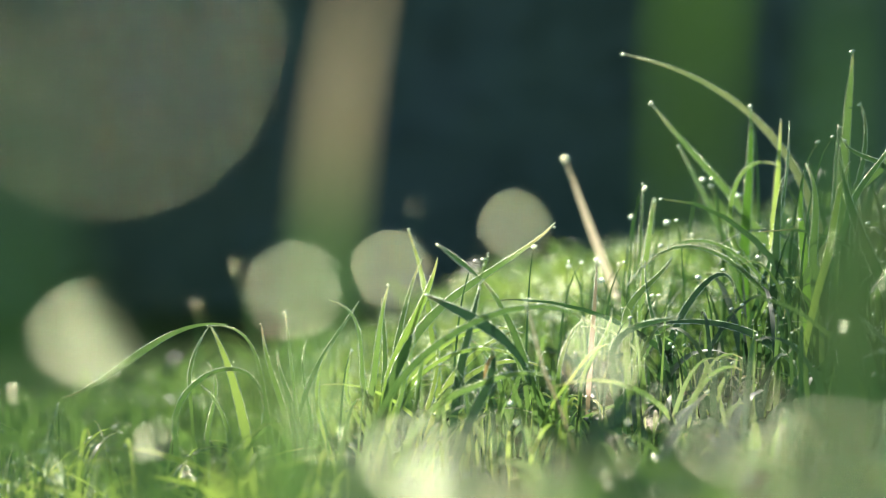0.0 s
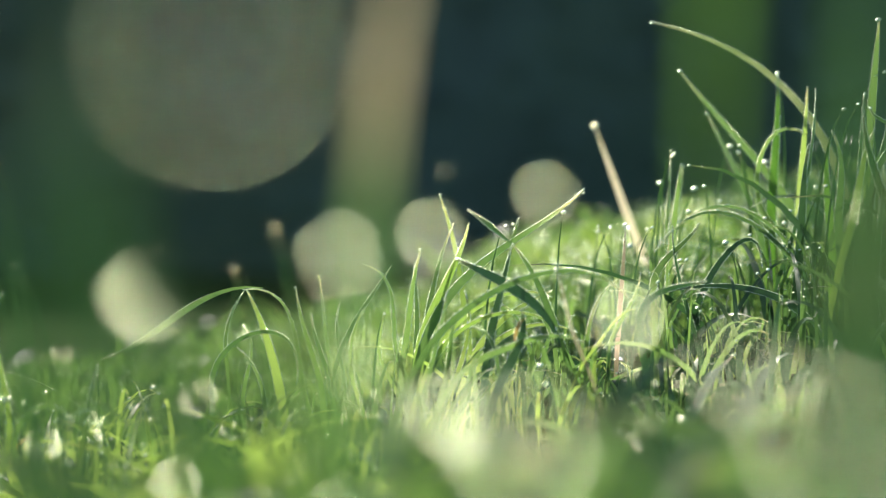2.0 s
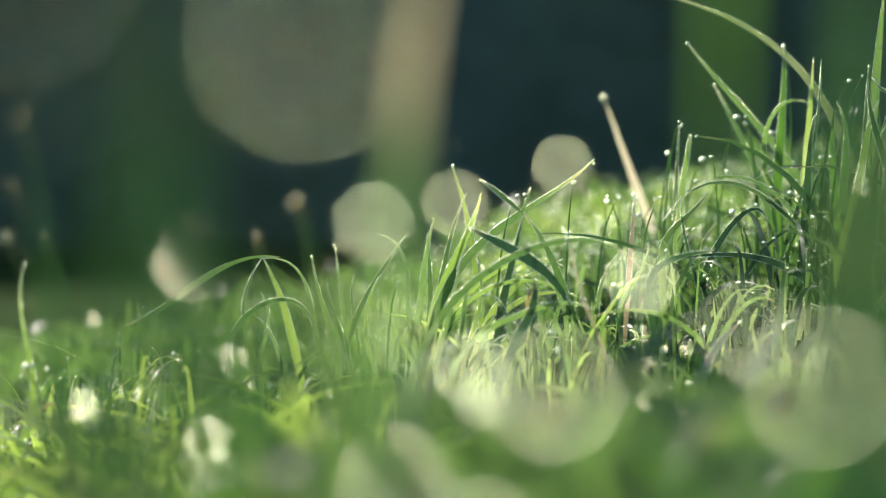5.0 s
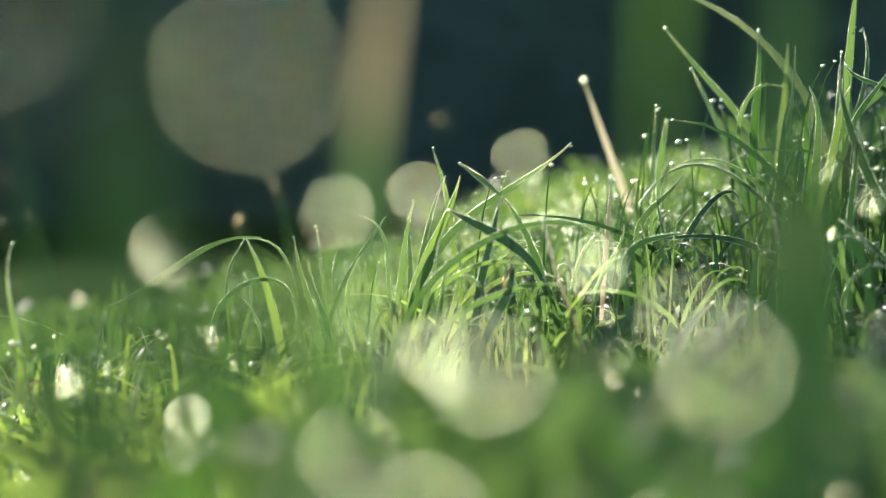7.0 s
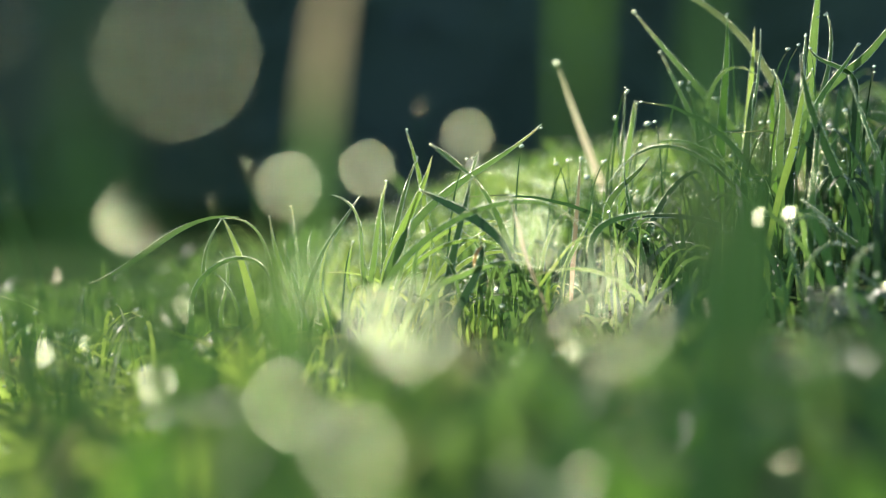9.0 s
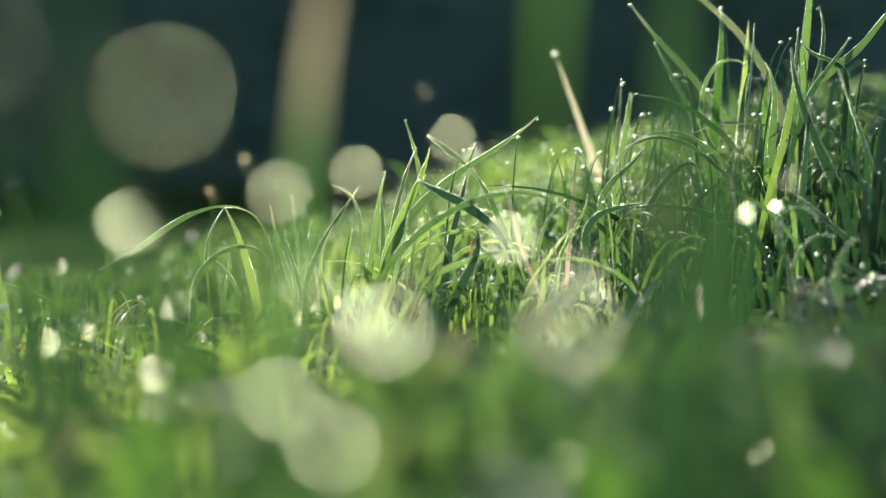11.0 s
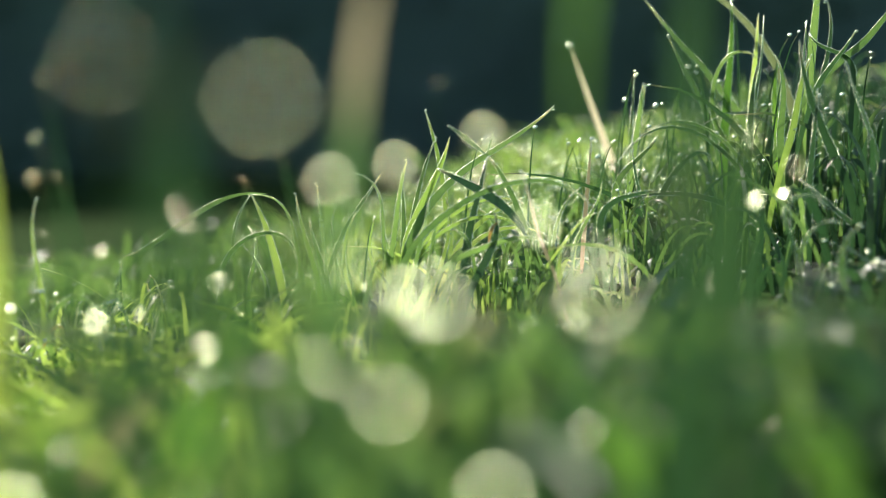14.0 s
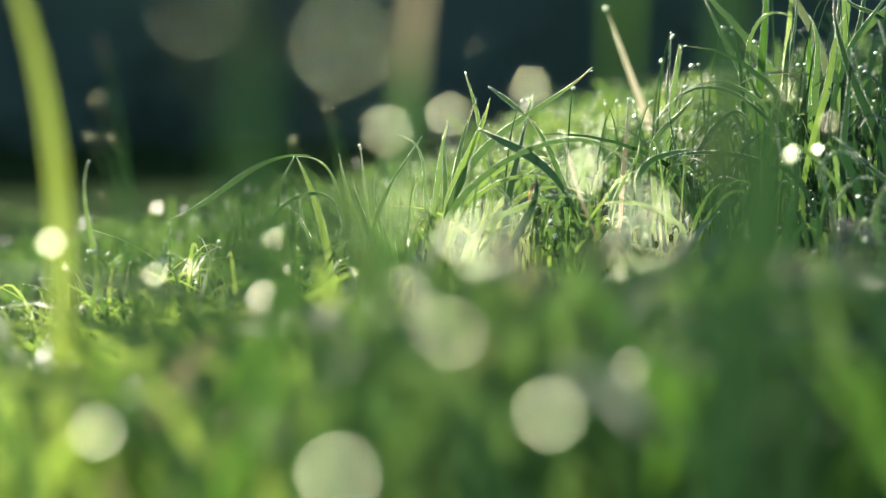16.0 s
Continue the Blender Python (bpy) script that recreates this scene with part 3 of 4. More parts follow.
b = blade(tuft_l, (-0.0972, -0.0500, 0.0089), (-0.0977, -0.0500, 0.0127), (-0.0952, -0.0500, 0.0180), (-0.0909, -0.0500, 0.0181), 0.0007, GREEN, -0.30)
dew(b, -0.0910, -0.0500, 0.0182, 0.00087)
b = blade(tuft_l, (-0.0863, -0.0500, 0.0077), (-0.0862, -0.0500, 0.0116), (-0.0865, -0.0500, 0.0175), (-0.0909, -0.0500, 0.0193), 0.0010, GREEN, 0.50)
dew(b, -0.0897, -0.0500, 0.0187, 0.00087)
b = blade(tuft_l, (-0.0687, 0.0080, 0.0228), (-0.0691, 0.0080, 0.0280), (-0.0671, 0.0080, 0.0331), (-0.0641, 0.0080, 0.0372), 0.0010, GREEN, -0.45)
dew(b, -0.0687, 0.0080, 0.0224, 0.00044)
blade(tuft_l, (-0.0546, 0.0000, 0.0127), (-0.0563, 0.0010, 0.0214), (-0.0587, 0.0021, 0.0301), (-0.0630, 0.0040, 0.0377), 0.0024, FRESH, 0.15)
blade(tuft_l, (-0.0711, 0.0000, 0.0139), (-0.0721, 0.0000, 0.0293), (-0.0475, 0.0000, 0.0363), (-0.0510, 0.0000, 0.0160), 0.0014, GREEN, 0.35)
b = blade(tuft_l, (-0.0447, 0.0000, 0.0100), (-0.0448, 0.0000, 0.0200), (-0.0502, 0.0000, 0.0287), (-0.0509, 0.0000, 0.0386), 0.0018, GREEN, -0.30)
dew(b, -0.0511, 0.0000, 0.0389, 0.00043)
blade(tuft_l, (-0.0423, 0.0000, 0.0114), (-0.0425, 0.0000, 0.0190), (-0.0470, 0.0000, 0.0254), (-0.0475, 0.0000, 0.0329), 0.0017, GREEN, 0.50)
b = blade(tuft_l, (-0.1069, -0.0550, 0.0086), (-0.1025, -0.0553, 0.0205), (-0.1109, -0.0564, 0.0325), (-0.1063, -0.0570, 0.0442), 0.0017, FRESH, -0.45)
dew(b, -0.1063, -0.0570, 0.0440, 0.00047)
b = blade(tuft_l, (-0.1045, -0.0550, 0.0086), (-0.1079, -0.0550, 0.0198), (-0.0911, -0.0550, 0.0267), (-0.0930, -0.0550, 0.0117), 0.0013, GREEN, 0.15)
dew(b, -0.1047, -0.0550, 0.0152, 0.00048)
blade(tuft_l, (-0.0911, -0.0500, 0.0065), (-0.0901, -0.0500, 0.0136), (-0.0903, -0.0500, 0.0210), (-0.0875, -0.0500, 0.0278), 0.0012, DEEP_SHADE, 0.35)
blade(tuft_l, (-0.0923, -0.0500, 0.0101), (-0.0939, -0.0500, 0.0258), (-0.0851, -0.0500, 0.0192), (-0.0799, -0.0500, 0.0145), 0.0010, GREEN, -0.30)
blade(tuft_l, (-0.1008, -0.0500, 0.0076), (-0.0996, -0.0500, 0.0116), (-0.1046, -0.0500, 0.0165), (-0.1006, -0.0500, 0.0198), 0.0011, GREEN, 0.50)

tuft_r = tuft(0.071, 0.058, "tall grass blades and bent arches hung with dew")
b = blade(tuft_r, (0.0909, 0.0785, 0.0339), (0.0921, 0.0785, 0.0695), (0.0704, 0.0785, 0.0943), (0.0370, 0.0785, 0.1011), 0.0027, STRAW, -0.45)
dew(b, 0.0363, 0.0785, 0.1011, 0.00063)
b = blade(tuft_r, (0.0814, 0.0818, 0.0397), (0.0730, 0.0818, 0.0589), (0.0566, 0.0818, 0.0721), (0.0442, 0.0818, 0.0882), 0.0027, GREEN, 0.15)
dew(b, 0.0442, 0.0818, 0.0882, 0.00075)
b = blade(tuft_r, (0.0673, 0.0923, 0.0449), (0.0637, 0.0923, 0.0560), (0.0578, 0.0923, 0.0661), (0.0526, 0.0923, 0.0765), 0.0021, GREEN, 0.35)
dew(b, 0.0526, 0.0923, 0.0765, 0.00064)
blade(tuft_r, (0.0681, 0.0730, 0.0421), (0.0677, 0.0730, 0.0572), (0.0702, 0.0730, 0.0721), (0.0693, 0.0730, 0.0872), 0.0030, SUPPLE, -0.30)
blade(tuft_r, (0.0749, 0.0675, 0.0411), (0.0747, 0.0675, 0.0555), (0.0761, 0.0675, 0.0699), (0.0765, 0.0675, 0.0843), 0.0031, FRESH, 0.50)
blade(tuft_r, (0.0830, 0.0620, 0.0417), (0.0826, 0.0620, 0.0515), (0.0796, 0.0620, 0.0615), (0.0821, 0.0620, 0.0713), 0.0026, SUPPLE, -0.45)
blade(tuft_r, (0.0719, 0.0675, 0.0456), (0.0580, 0.0675, 0.0483), (0.0628, 0.0675, 0.0821), (0.0773, 0.0675, 0.0713), 0.0017, GREEN, 0.15)
blade(tuft_r, (0.0800, 0.0400, 0.0239), (0.0734, 0.0400, 0.0415), (0.0509, 0.0400, 0.0687), (0.0351, 0.0400, 0.0435), 0.0015, GREEN, 0.35)
b = blade(tuft_r, (0.0750, 0.0455, 0.0303), (0.0744, 0.0455, 0.0458), (0.0546, 0.0455, 0.0641), (0.0411, 0.0455, 0.0493), 0.0012, GREEN, -0.30)
dew(b, 0.0632, 0.0455, 0.0517, 0.00059)
blade(tuft_r, (0.0743, 0.0200, 0.0239), (0.0689, 0.0200, 0.0375), (0.0495, 0.0200, 0.0393), (0.0373, 0.0200, 0.0359), 0.0023, DEEP_SHADE, 0.50)
b = blade(tuft_r, (0.0448, 0.0300, 0.0265), (0.0428, 0.0300, 0.0337), (0.0601, 0.0300, 0.0606), (0.0610, 0.0300, 0.0404), 0.0020, DEEP_SHADE, -0.45)
dew(b, 0.0577, 0.0300, 0.0488, 0.00057)
b = blade(tuft_r, (0.0890, 0.0483, 0.0676), (0.0898, 0.0483, 0.0790), (0.0906, 0.0483, 0.0904), (0.0914, 0.0483, 0.1018), 0.0027, GREEN, 0.15)
dew(b, 0.0911, 0.0483, 0.1015, 0.00083)
dew(b, 0.0907, 0.0483, 0.0876, 0.00059)
b = blade(tuft_r, (0.0406, 0.0565, 0.0436), (0.0416, 0.0574, 0.0522), (0.0425, 0.0584, 0.0592), (0.0432, 0.0593, 0.0647), 0.0019, GREEN, 0.35)
dew(b, 0.0424, 0.0565, 0.0498, 0.00060)
b = blade(tuft_r, (0.0397, 0.0642, 0.0413), (0.0401, 0.0642, 0.0509), (0.0405, 0.0642, 0.0593), (0.0409, 0.0642, 0.0664), 0.0009, GREEN, -0.30)
dew(b, 0.0412, 0.0642, 0.0664, 0.00073)
blade(tuft_r, (0.0856, 0.0400, 0.0624), (0.0861, 0.0400, 0.0695), (0.0861, 0.0400, 0.0765), (0.0866, 0.0400, 0.0836), 0.0010, DEEP_SHADE, 0.50)

# The darker blades here have shade painted into their green.
tuft_s = tuft(0.083, -0.006, "dense upright grass blades, sunlit or coloured as shaded, with dew")
blade(tuft_s, (0.0883, -0.0200, 0.0477), (0.0833, -0.0200, 0.0581), (0.0777, -0.0200, 0.0689), (0.0767, -0.0200, 0.0806), 0.0026, DEEP_SHADE, -0.45)
blade(tuft_s, (0.0803, -0.0200, 0.0349), (0.0795, -0.0200, 0.0462), (0.0815, -0.0200, 0.0575), (0.0815, -0.0200, 0.0688), 0.0019, DEEP_SHADE, 0.15)
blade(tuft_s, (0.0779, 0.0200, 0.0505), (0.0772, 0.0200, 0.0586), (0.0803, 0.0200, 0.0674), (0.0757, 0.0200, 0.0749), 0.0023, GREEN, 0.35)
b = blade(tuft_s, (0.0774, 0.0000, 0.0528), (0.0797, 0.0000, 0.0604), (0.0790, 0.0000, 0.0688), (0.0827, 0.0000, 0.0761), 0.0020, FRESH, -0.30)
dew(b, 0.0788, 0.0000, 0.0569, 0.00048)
b = blade(tuft_s, (0.0865, 0.0200, 0.0645), (0.0887, 0.0200, 0.0711), (0.0943, 0.0200, 0.0755), (0.0970, 0.0200, 0.0818), 0.0018, DEEP_SHADE, 0.50)
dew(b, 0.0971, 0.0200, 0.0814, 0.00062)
blade(tuft_s, (0.0984, 0.0300, 0.0685), (0.0986, 0.0300, 0.0773), (0.0885, 0.0300, 0.0741), (0.0859, 0.0300, 0.0806), 0.0016, DEEP_SHADE, -0.45)
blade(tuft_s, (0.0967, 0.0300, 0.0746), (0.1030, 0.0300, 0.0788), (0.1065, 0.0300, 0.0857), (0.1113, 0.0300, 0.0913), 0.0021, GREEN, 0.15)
blade(tuft_s, (0.0990, -0.0200, 0.0422), (0.0975, -0.0200, 0.0541), (0.0917, -0.0200, 0.0646), (0.0880, -0.0200, 0.0758), 0.0014, DEEP_SHADE, 0.35)
b = blade(tuft_s, (0.0908, 0.0455, 0.0421), (0.0848, 0.0455, 0.0582), (0.0987, 0.0455, 0.0735), (0.0928, 0.0455, 0.0893), 0.0020, DEEP_SHADE, -0.30)
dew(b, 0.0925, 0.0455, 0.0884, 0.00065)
blade(tuft_s, (0.0941, -0.0300, 0.0336), (0.0871, -0.0300, 0.0368), (0.0825, -0.0300, 0.0433), (0.0760, -0.0300, 0.0473), 0.0016, DEEP_SHADE, 0.50)
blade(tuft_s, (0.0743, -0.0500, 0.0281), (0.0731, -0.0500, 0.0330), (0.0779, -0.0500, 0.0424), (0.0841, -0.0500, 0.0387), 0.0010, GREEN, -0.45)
blade(tuft_s, (0.0739, -0.0500, 0.0288), (0.0728, -0.0500, 0.0343), (0.0706, -0.0500, 0.0398), (0.0718, -0.0500, 0.0456), 0.0007, DEEP_SHADE, 0.15)
blade(tuft_s, (0.0706, -0.0500, 0.0389), (0.0681, -0.0500, 0.0449), (0.0779, -0.0500, 0.0487), (0.0798, -0.0500, 0.0423), 0.0009, DEEP_SHADE, 0.35)
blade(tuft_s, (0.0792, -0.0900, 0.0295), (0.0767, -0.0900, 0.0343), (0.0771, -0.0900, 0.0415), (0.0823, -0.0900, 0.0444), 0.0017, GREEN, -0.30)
blade(tuft_s, (0.0687, 0.0455, 0.0419), (0.0734, 0.0455, 0.0556), (0.0756, 0.0455, 0.0701), (0.0755, 0.0455, 0.0845), 0.0013, DEEP_SHADE, 0.50)
b = blade(tuft_s, (0.0713, 0.0400, 0.0425), (0.0721, 0.0400, 0.0519), (0.0716, 0.0400, 0.0615), (0.0733, 0.0400, 0.0708), 0.0024, DEEP_SHADE, -0.45)
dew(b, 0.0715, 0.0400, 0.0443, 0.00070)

tuft_m = tuft(0.035, 0.024, "thin grass blades with dew at their tips")
blade(tuft_m, (0.0400, 0.0300, 0.0088), (0.0387, 0.0300, 0.0218), (0.0367, 0.0300, 0.0349), (0.0380, 0.0300, 0.0480), 0.0015, GREEN, 0.15)
blade(tuft_m, (0.0404, 0.0620, 0.0399), (0.0406, 0.0620, 0.0482), (0.0431, 0.0620, 0.0562), (0.0440, 0.0620, 0.0644), 0.0021, GREEN, 0.35)
b = blade(tuft_m, (0.0257, 0.0300, 0.0245), (0.0262, 0.0300, 0.0333), (0.0270, 0.0300, 0.0422), (0.0273, 0.0300, 0.0510), 0.0015, PALE, -0.30)
dew(b, 0.0273, 0.0300, 0.0513, 0.00051)
b = blade(tuft_m, (0.0436, 0.0200, 0.0260), (0.0411, 0.0200, 0.0345), (0.0381, 0.0200, 0.0430), (0.0380, 0.0200, 0.0520), 0.0013, DEEP_SHADE, 0.50)
dew(b, 0.0400, 0.0200, 0.0437, 0.00050)
blade(tuft_m, (0.0336, 0.0200, 0.0352), (0.0328, 0.0200, 0.0441), (0.0416, 0.0200, 0.0463), (0.0446, 0.0200, 0.0528), 0.0019, GREEN, -0.45)
blade(tuft_m, (0.0282, -0.0200, 0.0315), (0.0266, -0.0200, 0.0418), (0.0367, -0.0200, 0.0417), (0.0428, -0.0200, 0.0431), 0.0019, DEEP_SHADE, 0.15)


# ---------------------------------------------------------------- thin stems in focus, each with a drop
lone_stem(0.0118, 0.0200, 0.0551, 0.00078, False, 0.0006, DEEP_SHADE, "thin green grass stem tipped with dew")
lone_stem(-0.0302, 0.0000, 0.0328, 0.00043, False, 0.0006, DEEP_SHADE, "thin green grass stem tipped with dew")
lone_stem(-0.0938, -0.0200, 0.0234, 0.00041, False, 0.0006, DEEP_SHADE, "thin green grass stem tipped with dew")
lone_stem(-0.1063, -0.0600, 0.0225, 0.00066, False, 0.0006, DEEP_SHADE, "thin green grass stem tipped with dew")
lone_stem(-0.1028, -0.0550, 0.0209, 0.00067, False, 0.0006, DEEP_SHADE, "thin green grass stem tipped with dew")
lone_stem(0.0578, 0.0818, 0.0680, 0.00101, False, 0.0006, DEEP_SHADE, "thin green grass stem tipped with dew")
lone_stem(0.0603, 0.0818, 0.0662, 0.00075, False, 0.0006, DEEP_SHADE, "thin green grass stem tipped with dew")
lone_stem(0.0663, 0.0730, 0.0643, 0.00087, False, 0.0006, DEEP_SHADE, "thin green grass stem tipped with dew")
lone_stem(0.0478, 0.0730, 0.0571, 0.00111, False, 0.0006, DEEP_SHADE, "thin green grass stem tipped with dew")
lone_stem(0.0394, 0.0840, 0.0579, 0.00101, False, 0.0006, DEEP_SHADE, "thin green grass stem tipped with dew")
lone_stem(0.0835, 0.0510, 0.0790, 0.00071, False, 0.0006, DEEP_SHADE, "thin green grass stem tipped with dew")
lone_stem(0.0767, 0.0510, 0.0592, 0.00071, False, 0.0006, DEEP_SHADE, "thin green grass stem tipped with dew")
lone_stem(0.0695, 0.0455, 0.0534, 0.00071, False, 0.0006, DEEP_SHADE, "thin green grass stem tipped with dew")
lone_stem(0.0681, 0.0455, 0.0505, 0.00071, False, 0.0006, DEEP_SHADE, "thin green grass stem tipped with dew")
lone_stem(0.0518, 0.0300, 0.0469, 0.00091, False, 0.0006, DEEP_SHADE, "thin green grass stem tipped with dew")
lone_stem(0.0448, 0.0565, 0.0524, 0.00084, False, 0.0006, DEEP_SHADE, "thin green grass stem tipped with dew")
lone_stem(0.0354, 0.0730, 0.0462, 0.00062, False, 0.0006, DEEP_SHADE, "thin green grass stem tipped with dew")
lone_stem(0.0226, 0.0840, 0.0447, 0.00076, False, 0.0006, DEEP_SHADE, "thin green grass stem tipped with dew")
lone_stem(0.0260, 0.0840, 0.0458, 0.00063, False, 0.0006, DEEP_SHADE, "thin green grass stem tipped with dew")
lone_stem(0.0294, 0.0730, 0.0472, 0.00074, False, 0.0006, DEEP_SHADE, "thin green grass stem tipped with dew")
lone_stem(0.0304, 0.0730, 0.0465, 0.00062, False, 0.0006, DEEP_SHADE, "thin green grass stem tipped with dew")
lone_stem(0.0309, 0.0730, 0.0419, 0.00099, False, 0.0006, DEEP_SHADE, "thin green grass stem tipped with dew")
lone_stem(0.0412, 0.0400, 0.0414, 0.00047, False, 0.0006, DEEP_SHADE, "thin green grass stem tipped with dew")
lone_stem(0.0429, 0.0400, 0.0414, 0.00047, False, 0.0006, DEEP_SHADE, "thin green grass stem tipped with dew")
lone_stem(0.0699, 0.0785, 0.0877, 0.00063, False, 0.0006, DEEP_SHADE, "thin green grass stem tipped with dew")
lone_stem(0.0555, 0.0840, 0.0530, 0.00076, False, 0.0006, DEEP_SHADE, "thin green grass stem tipped with dew")
lone_stem(0.0641, 0.0730, 0.0602, 0.00050, False, 0.0006, DEEP_SHADE, "thin green grass stem tipped with dew")
lone_stem(0.0586, 0.0200, 0.0404, 0.00056, False, 0.0006, DEEP_SHADE, "thin green grass stem tipped with dew")
lone_stem(0.0611, 0.0200, 0.0414, 0.00056, False, 0.0006, DEEP_SHADE, "thin green grass stem tipped with dew")
lone_stem(0.0424, 0.0000, 0.0346, 0.00054, False, 0.0006, DEEP_SHADE, "thin green grass stem tipped with dew")
lone_stem(0.0432, 0.0000, 0.0338, 0.00043, False, 0.0006, DEEP_SHADE, "thin green grass stem tipped with dew")
lone_stem(0.0055, -0.0400, 0.0271, 0.00079, False, 0.0006, DEEP_SHADE, "thin green grass stem tipped with dew")
lone_stem(0.0851, 0.0300, 0.0832, 0.00051, False, 0.0006, DEEP_SHADE, "thin green grass stem tipped with dew")
lone_stem(0.0819, 0.0200, 0.0813, 0.00050, False, 0.0006, DEEP_SHADE, "thin green grass stem tipped with dew")
lone_stem(0.0849, 0.0200, 0.0803, 0.00050, False, 0.0006, DEEP_SHADE, "thin green grass stem tipped with dew")
lone_stem(0.1012, 0.0200, 0.0759, 0.00050, False, 0.0006, DEEP_SHADE, "thin green grass stem tipped with dew")
lone_stem(0.1013, 0.0200, 0.0744, 0.00037, False, 0.0006, DEEP_SHADE, "thin green grass stem tipped with dew")
lone_stem(0.0908, 0.0000, 0.0660, 0.00072, False, 0.0006, DEEP_SHADE, "thin green grass stem tipped with dew")
lone_stem(0.0869, 0.0000, 0.0623, 0.00072, False, 0.0006, DEEP_SHADE, "thin green grass stem tipped with dew")
lone_stem(0.0881, 0.0000, 0.0612, 0.00060, False, 0.0006, DEEP_SHADE, "thin green grass stem tipped with dew")
lone_stem(0.0850, 0.0000, 0.0659, 0.00048, False, 0.0006, DEEP_SHADE, "thin green grass stem tipped with dew")
lone_stem(0.0761, 0.0300, 0.0609, 0.00063, False, 0.0006, DEEP_SHADE, "thin green grass stem tipped with dew")
lone_stem(0.0951, -0.0100, 0.0617, 0.00059, False, 0.0006, DEEP_SHADE, "thin green grass stem tipped with dew")
lone_stem(0.0707, 0.0200, 0.0467, 0.00050, False, 0.0006, DEEP_SHADE, "thin green grass stem tipped with dew")
lone_stem(0.0735, 0.0200, 0.0467, 0.00050, False, 0.0006, DEEP_SHADE, "thin green grass stem tipped with dew")
lone_stem(0.0415, 0.0620, 0.0671, 0.00053, False, 0.0006, DEEP_SHADE, "thin green grass stem tipped with dew")
lone_stem(0.0407, 0.0620, 0.0679, 0.00040, False, 0.0006, DEEP_SHADE, "thin green grass stem tipped with dew")
lone_stem(0.0478, 0.0455, 0.0597, 0.00065, False, 0.0006, DEEP_SHADE, "thin green grass stem tipped with dew")
lone_stem(0.0338, 0.0300, 0.0506, 0.00051, False, 0.0006, DEEP_SHADE, "thin green grass stem tipped with dew")
lone_stem(0.0243, 0.0455, 0.0490, 0.00039, False, 0.0006, DEEP_SHADE, "thin green grass stem tipped with dew")
lone_stem(0.0211, 0.0455, 0.0495, 0.00039, False, 0.0006, DEEP_SHADE, "thin green grass stem tipped with dew")
lone_stem(-0.0021, 0.0000, 0.0536, 0.00048, False, 0.0006, DEEP_SHADE, "thin green grass stem tipped with dew")
lone_stem(0.0415, 0.0200, 0.0437, 0.00050, False, 0.0006, DEEP_SHADE, "thin green grass stem tipped with dew")
lone_stem(0.0333, 0.0000, 0.0406, 0.00060, False, 0.0006, DEEP_SHADE, "thin green grass stem tipped with dew")
lone_stem(0.0594, 0.0730, 0.0687, 0.00068, False, 0.0006, DEEP_SHADE, "thin green grass stem tipped with dew")
lone_stem(0.0590, 0.0730, 0.0671, 0.00054, False, 0.0006, DEEP_SHADE, "thin green grass stem tipped with dew")
lone_stem(0.0670, 0.0730, 0.0643, 0.00054, False, 0.0006, DEEP_SHADE, "thin green grass stem tipped with dew")
lone_stem(0.0851, -0.0800, 0.0368, 0.00061, False, 0.0006, DEEP_SHADE, "thin green grass stem tipped with dew")
lone_stem(0.0066, -0.0600, 0.0264, 0.00064, False, 0.0006, DEEP_SHADE, "thin green grass stem tipped with dew")
lone_stem(0.0194, -0.0300, 0.0364, 0.00045, False, 0.0006, DEEP_SHADE, "thin green grass stem tipped with dew")
lone_stem(0.0249, -0.0300, 0.0364, 0.00034, False, 0.0006, DEEP_SHADE, "thin green grass stem tipped with dew")
lone_stem(-0.1050, -0.0600, 0.0225, 0.00085, False, 0.0006, DEEP_SHADE, "thin green grass stem tipped with dew")
lone_stem(0.0276, -0.0800, 0.0298, 0.00061, False, 0.0006, DEEP_SHADE, "thin green grass stem tipped with dew")


# ---------------------------------------------------------------- blades close to the lens, with heavy drops
def heavy_drop(x, y, z, r):
    """A slender blade whose tip holds a flat film of dew, turned so that it throws the sun along the lawn."""
    owner = lone_stem(x, y, z, r)
    way = (Vector((0.003, -0.515, 0.100)) - Vector((x, y, z))).normalized()
    turn = (sun_way + way).normalized().to_track_quat("Z", "Y").to_matrix().to_4x4()
    for ob in owner.children_recursive:
        if ob.name.startswith("dew_drop"):
            ob.matrix_basis = owner.matrix_world.inverted() @ Matrix.Translation((x, y, z)) @ turn @ Matrix.Scale(r, 4)
    return owner


heavy_drop(-0.0078, -0.4290, 0.0964, 0.00043)
heavy_drop(-0.0167, -0.4275, 0.0986, 0.00028)
heavy_drop(-0.0117, -0.3441, 0.0823, 0.00057)
heavy_drop(-0.0066, -0.3218, 0.0816, 0.00057)
heavy_drop(0.0025, -0.3115, 0.0840, 0.00053)
heavy_drop(-0.0461, -0.1422, 0.0592, 0.00014)
heavy_drop(0.0086, -0.3266, 0.0758, 0.00070)
heavy_drop(-0.0047, -0.3406, 0.0709, 0.00066)
heavy_drop(0.0004, -0.3950, 0.0793, 0.00060)
heavy_drop(-0.0046, -0.3063, 0.0622, 0.00051)
heavy_drop(-0.0060, -0.1918, 0.0393, 0.00048)
heavy_drop(0.0116, -0.4058, 0.0817, 0.00053)
heavy_drop(0.0126, -0.3680, 0.0782, 0.00053)
heavy_drop(-0.0081, -0.3796, 0.0715, 0.00056)
heavy_drop(-0.0030, -0.3938, 0.0716, 0.00052)
heavy_drop(0.0141, -0.3182, 0.0519, 0.00038)
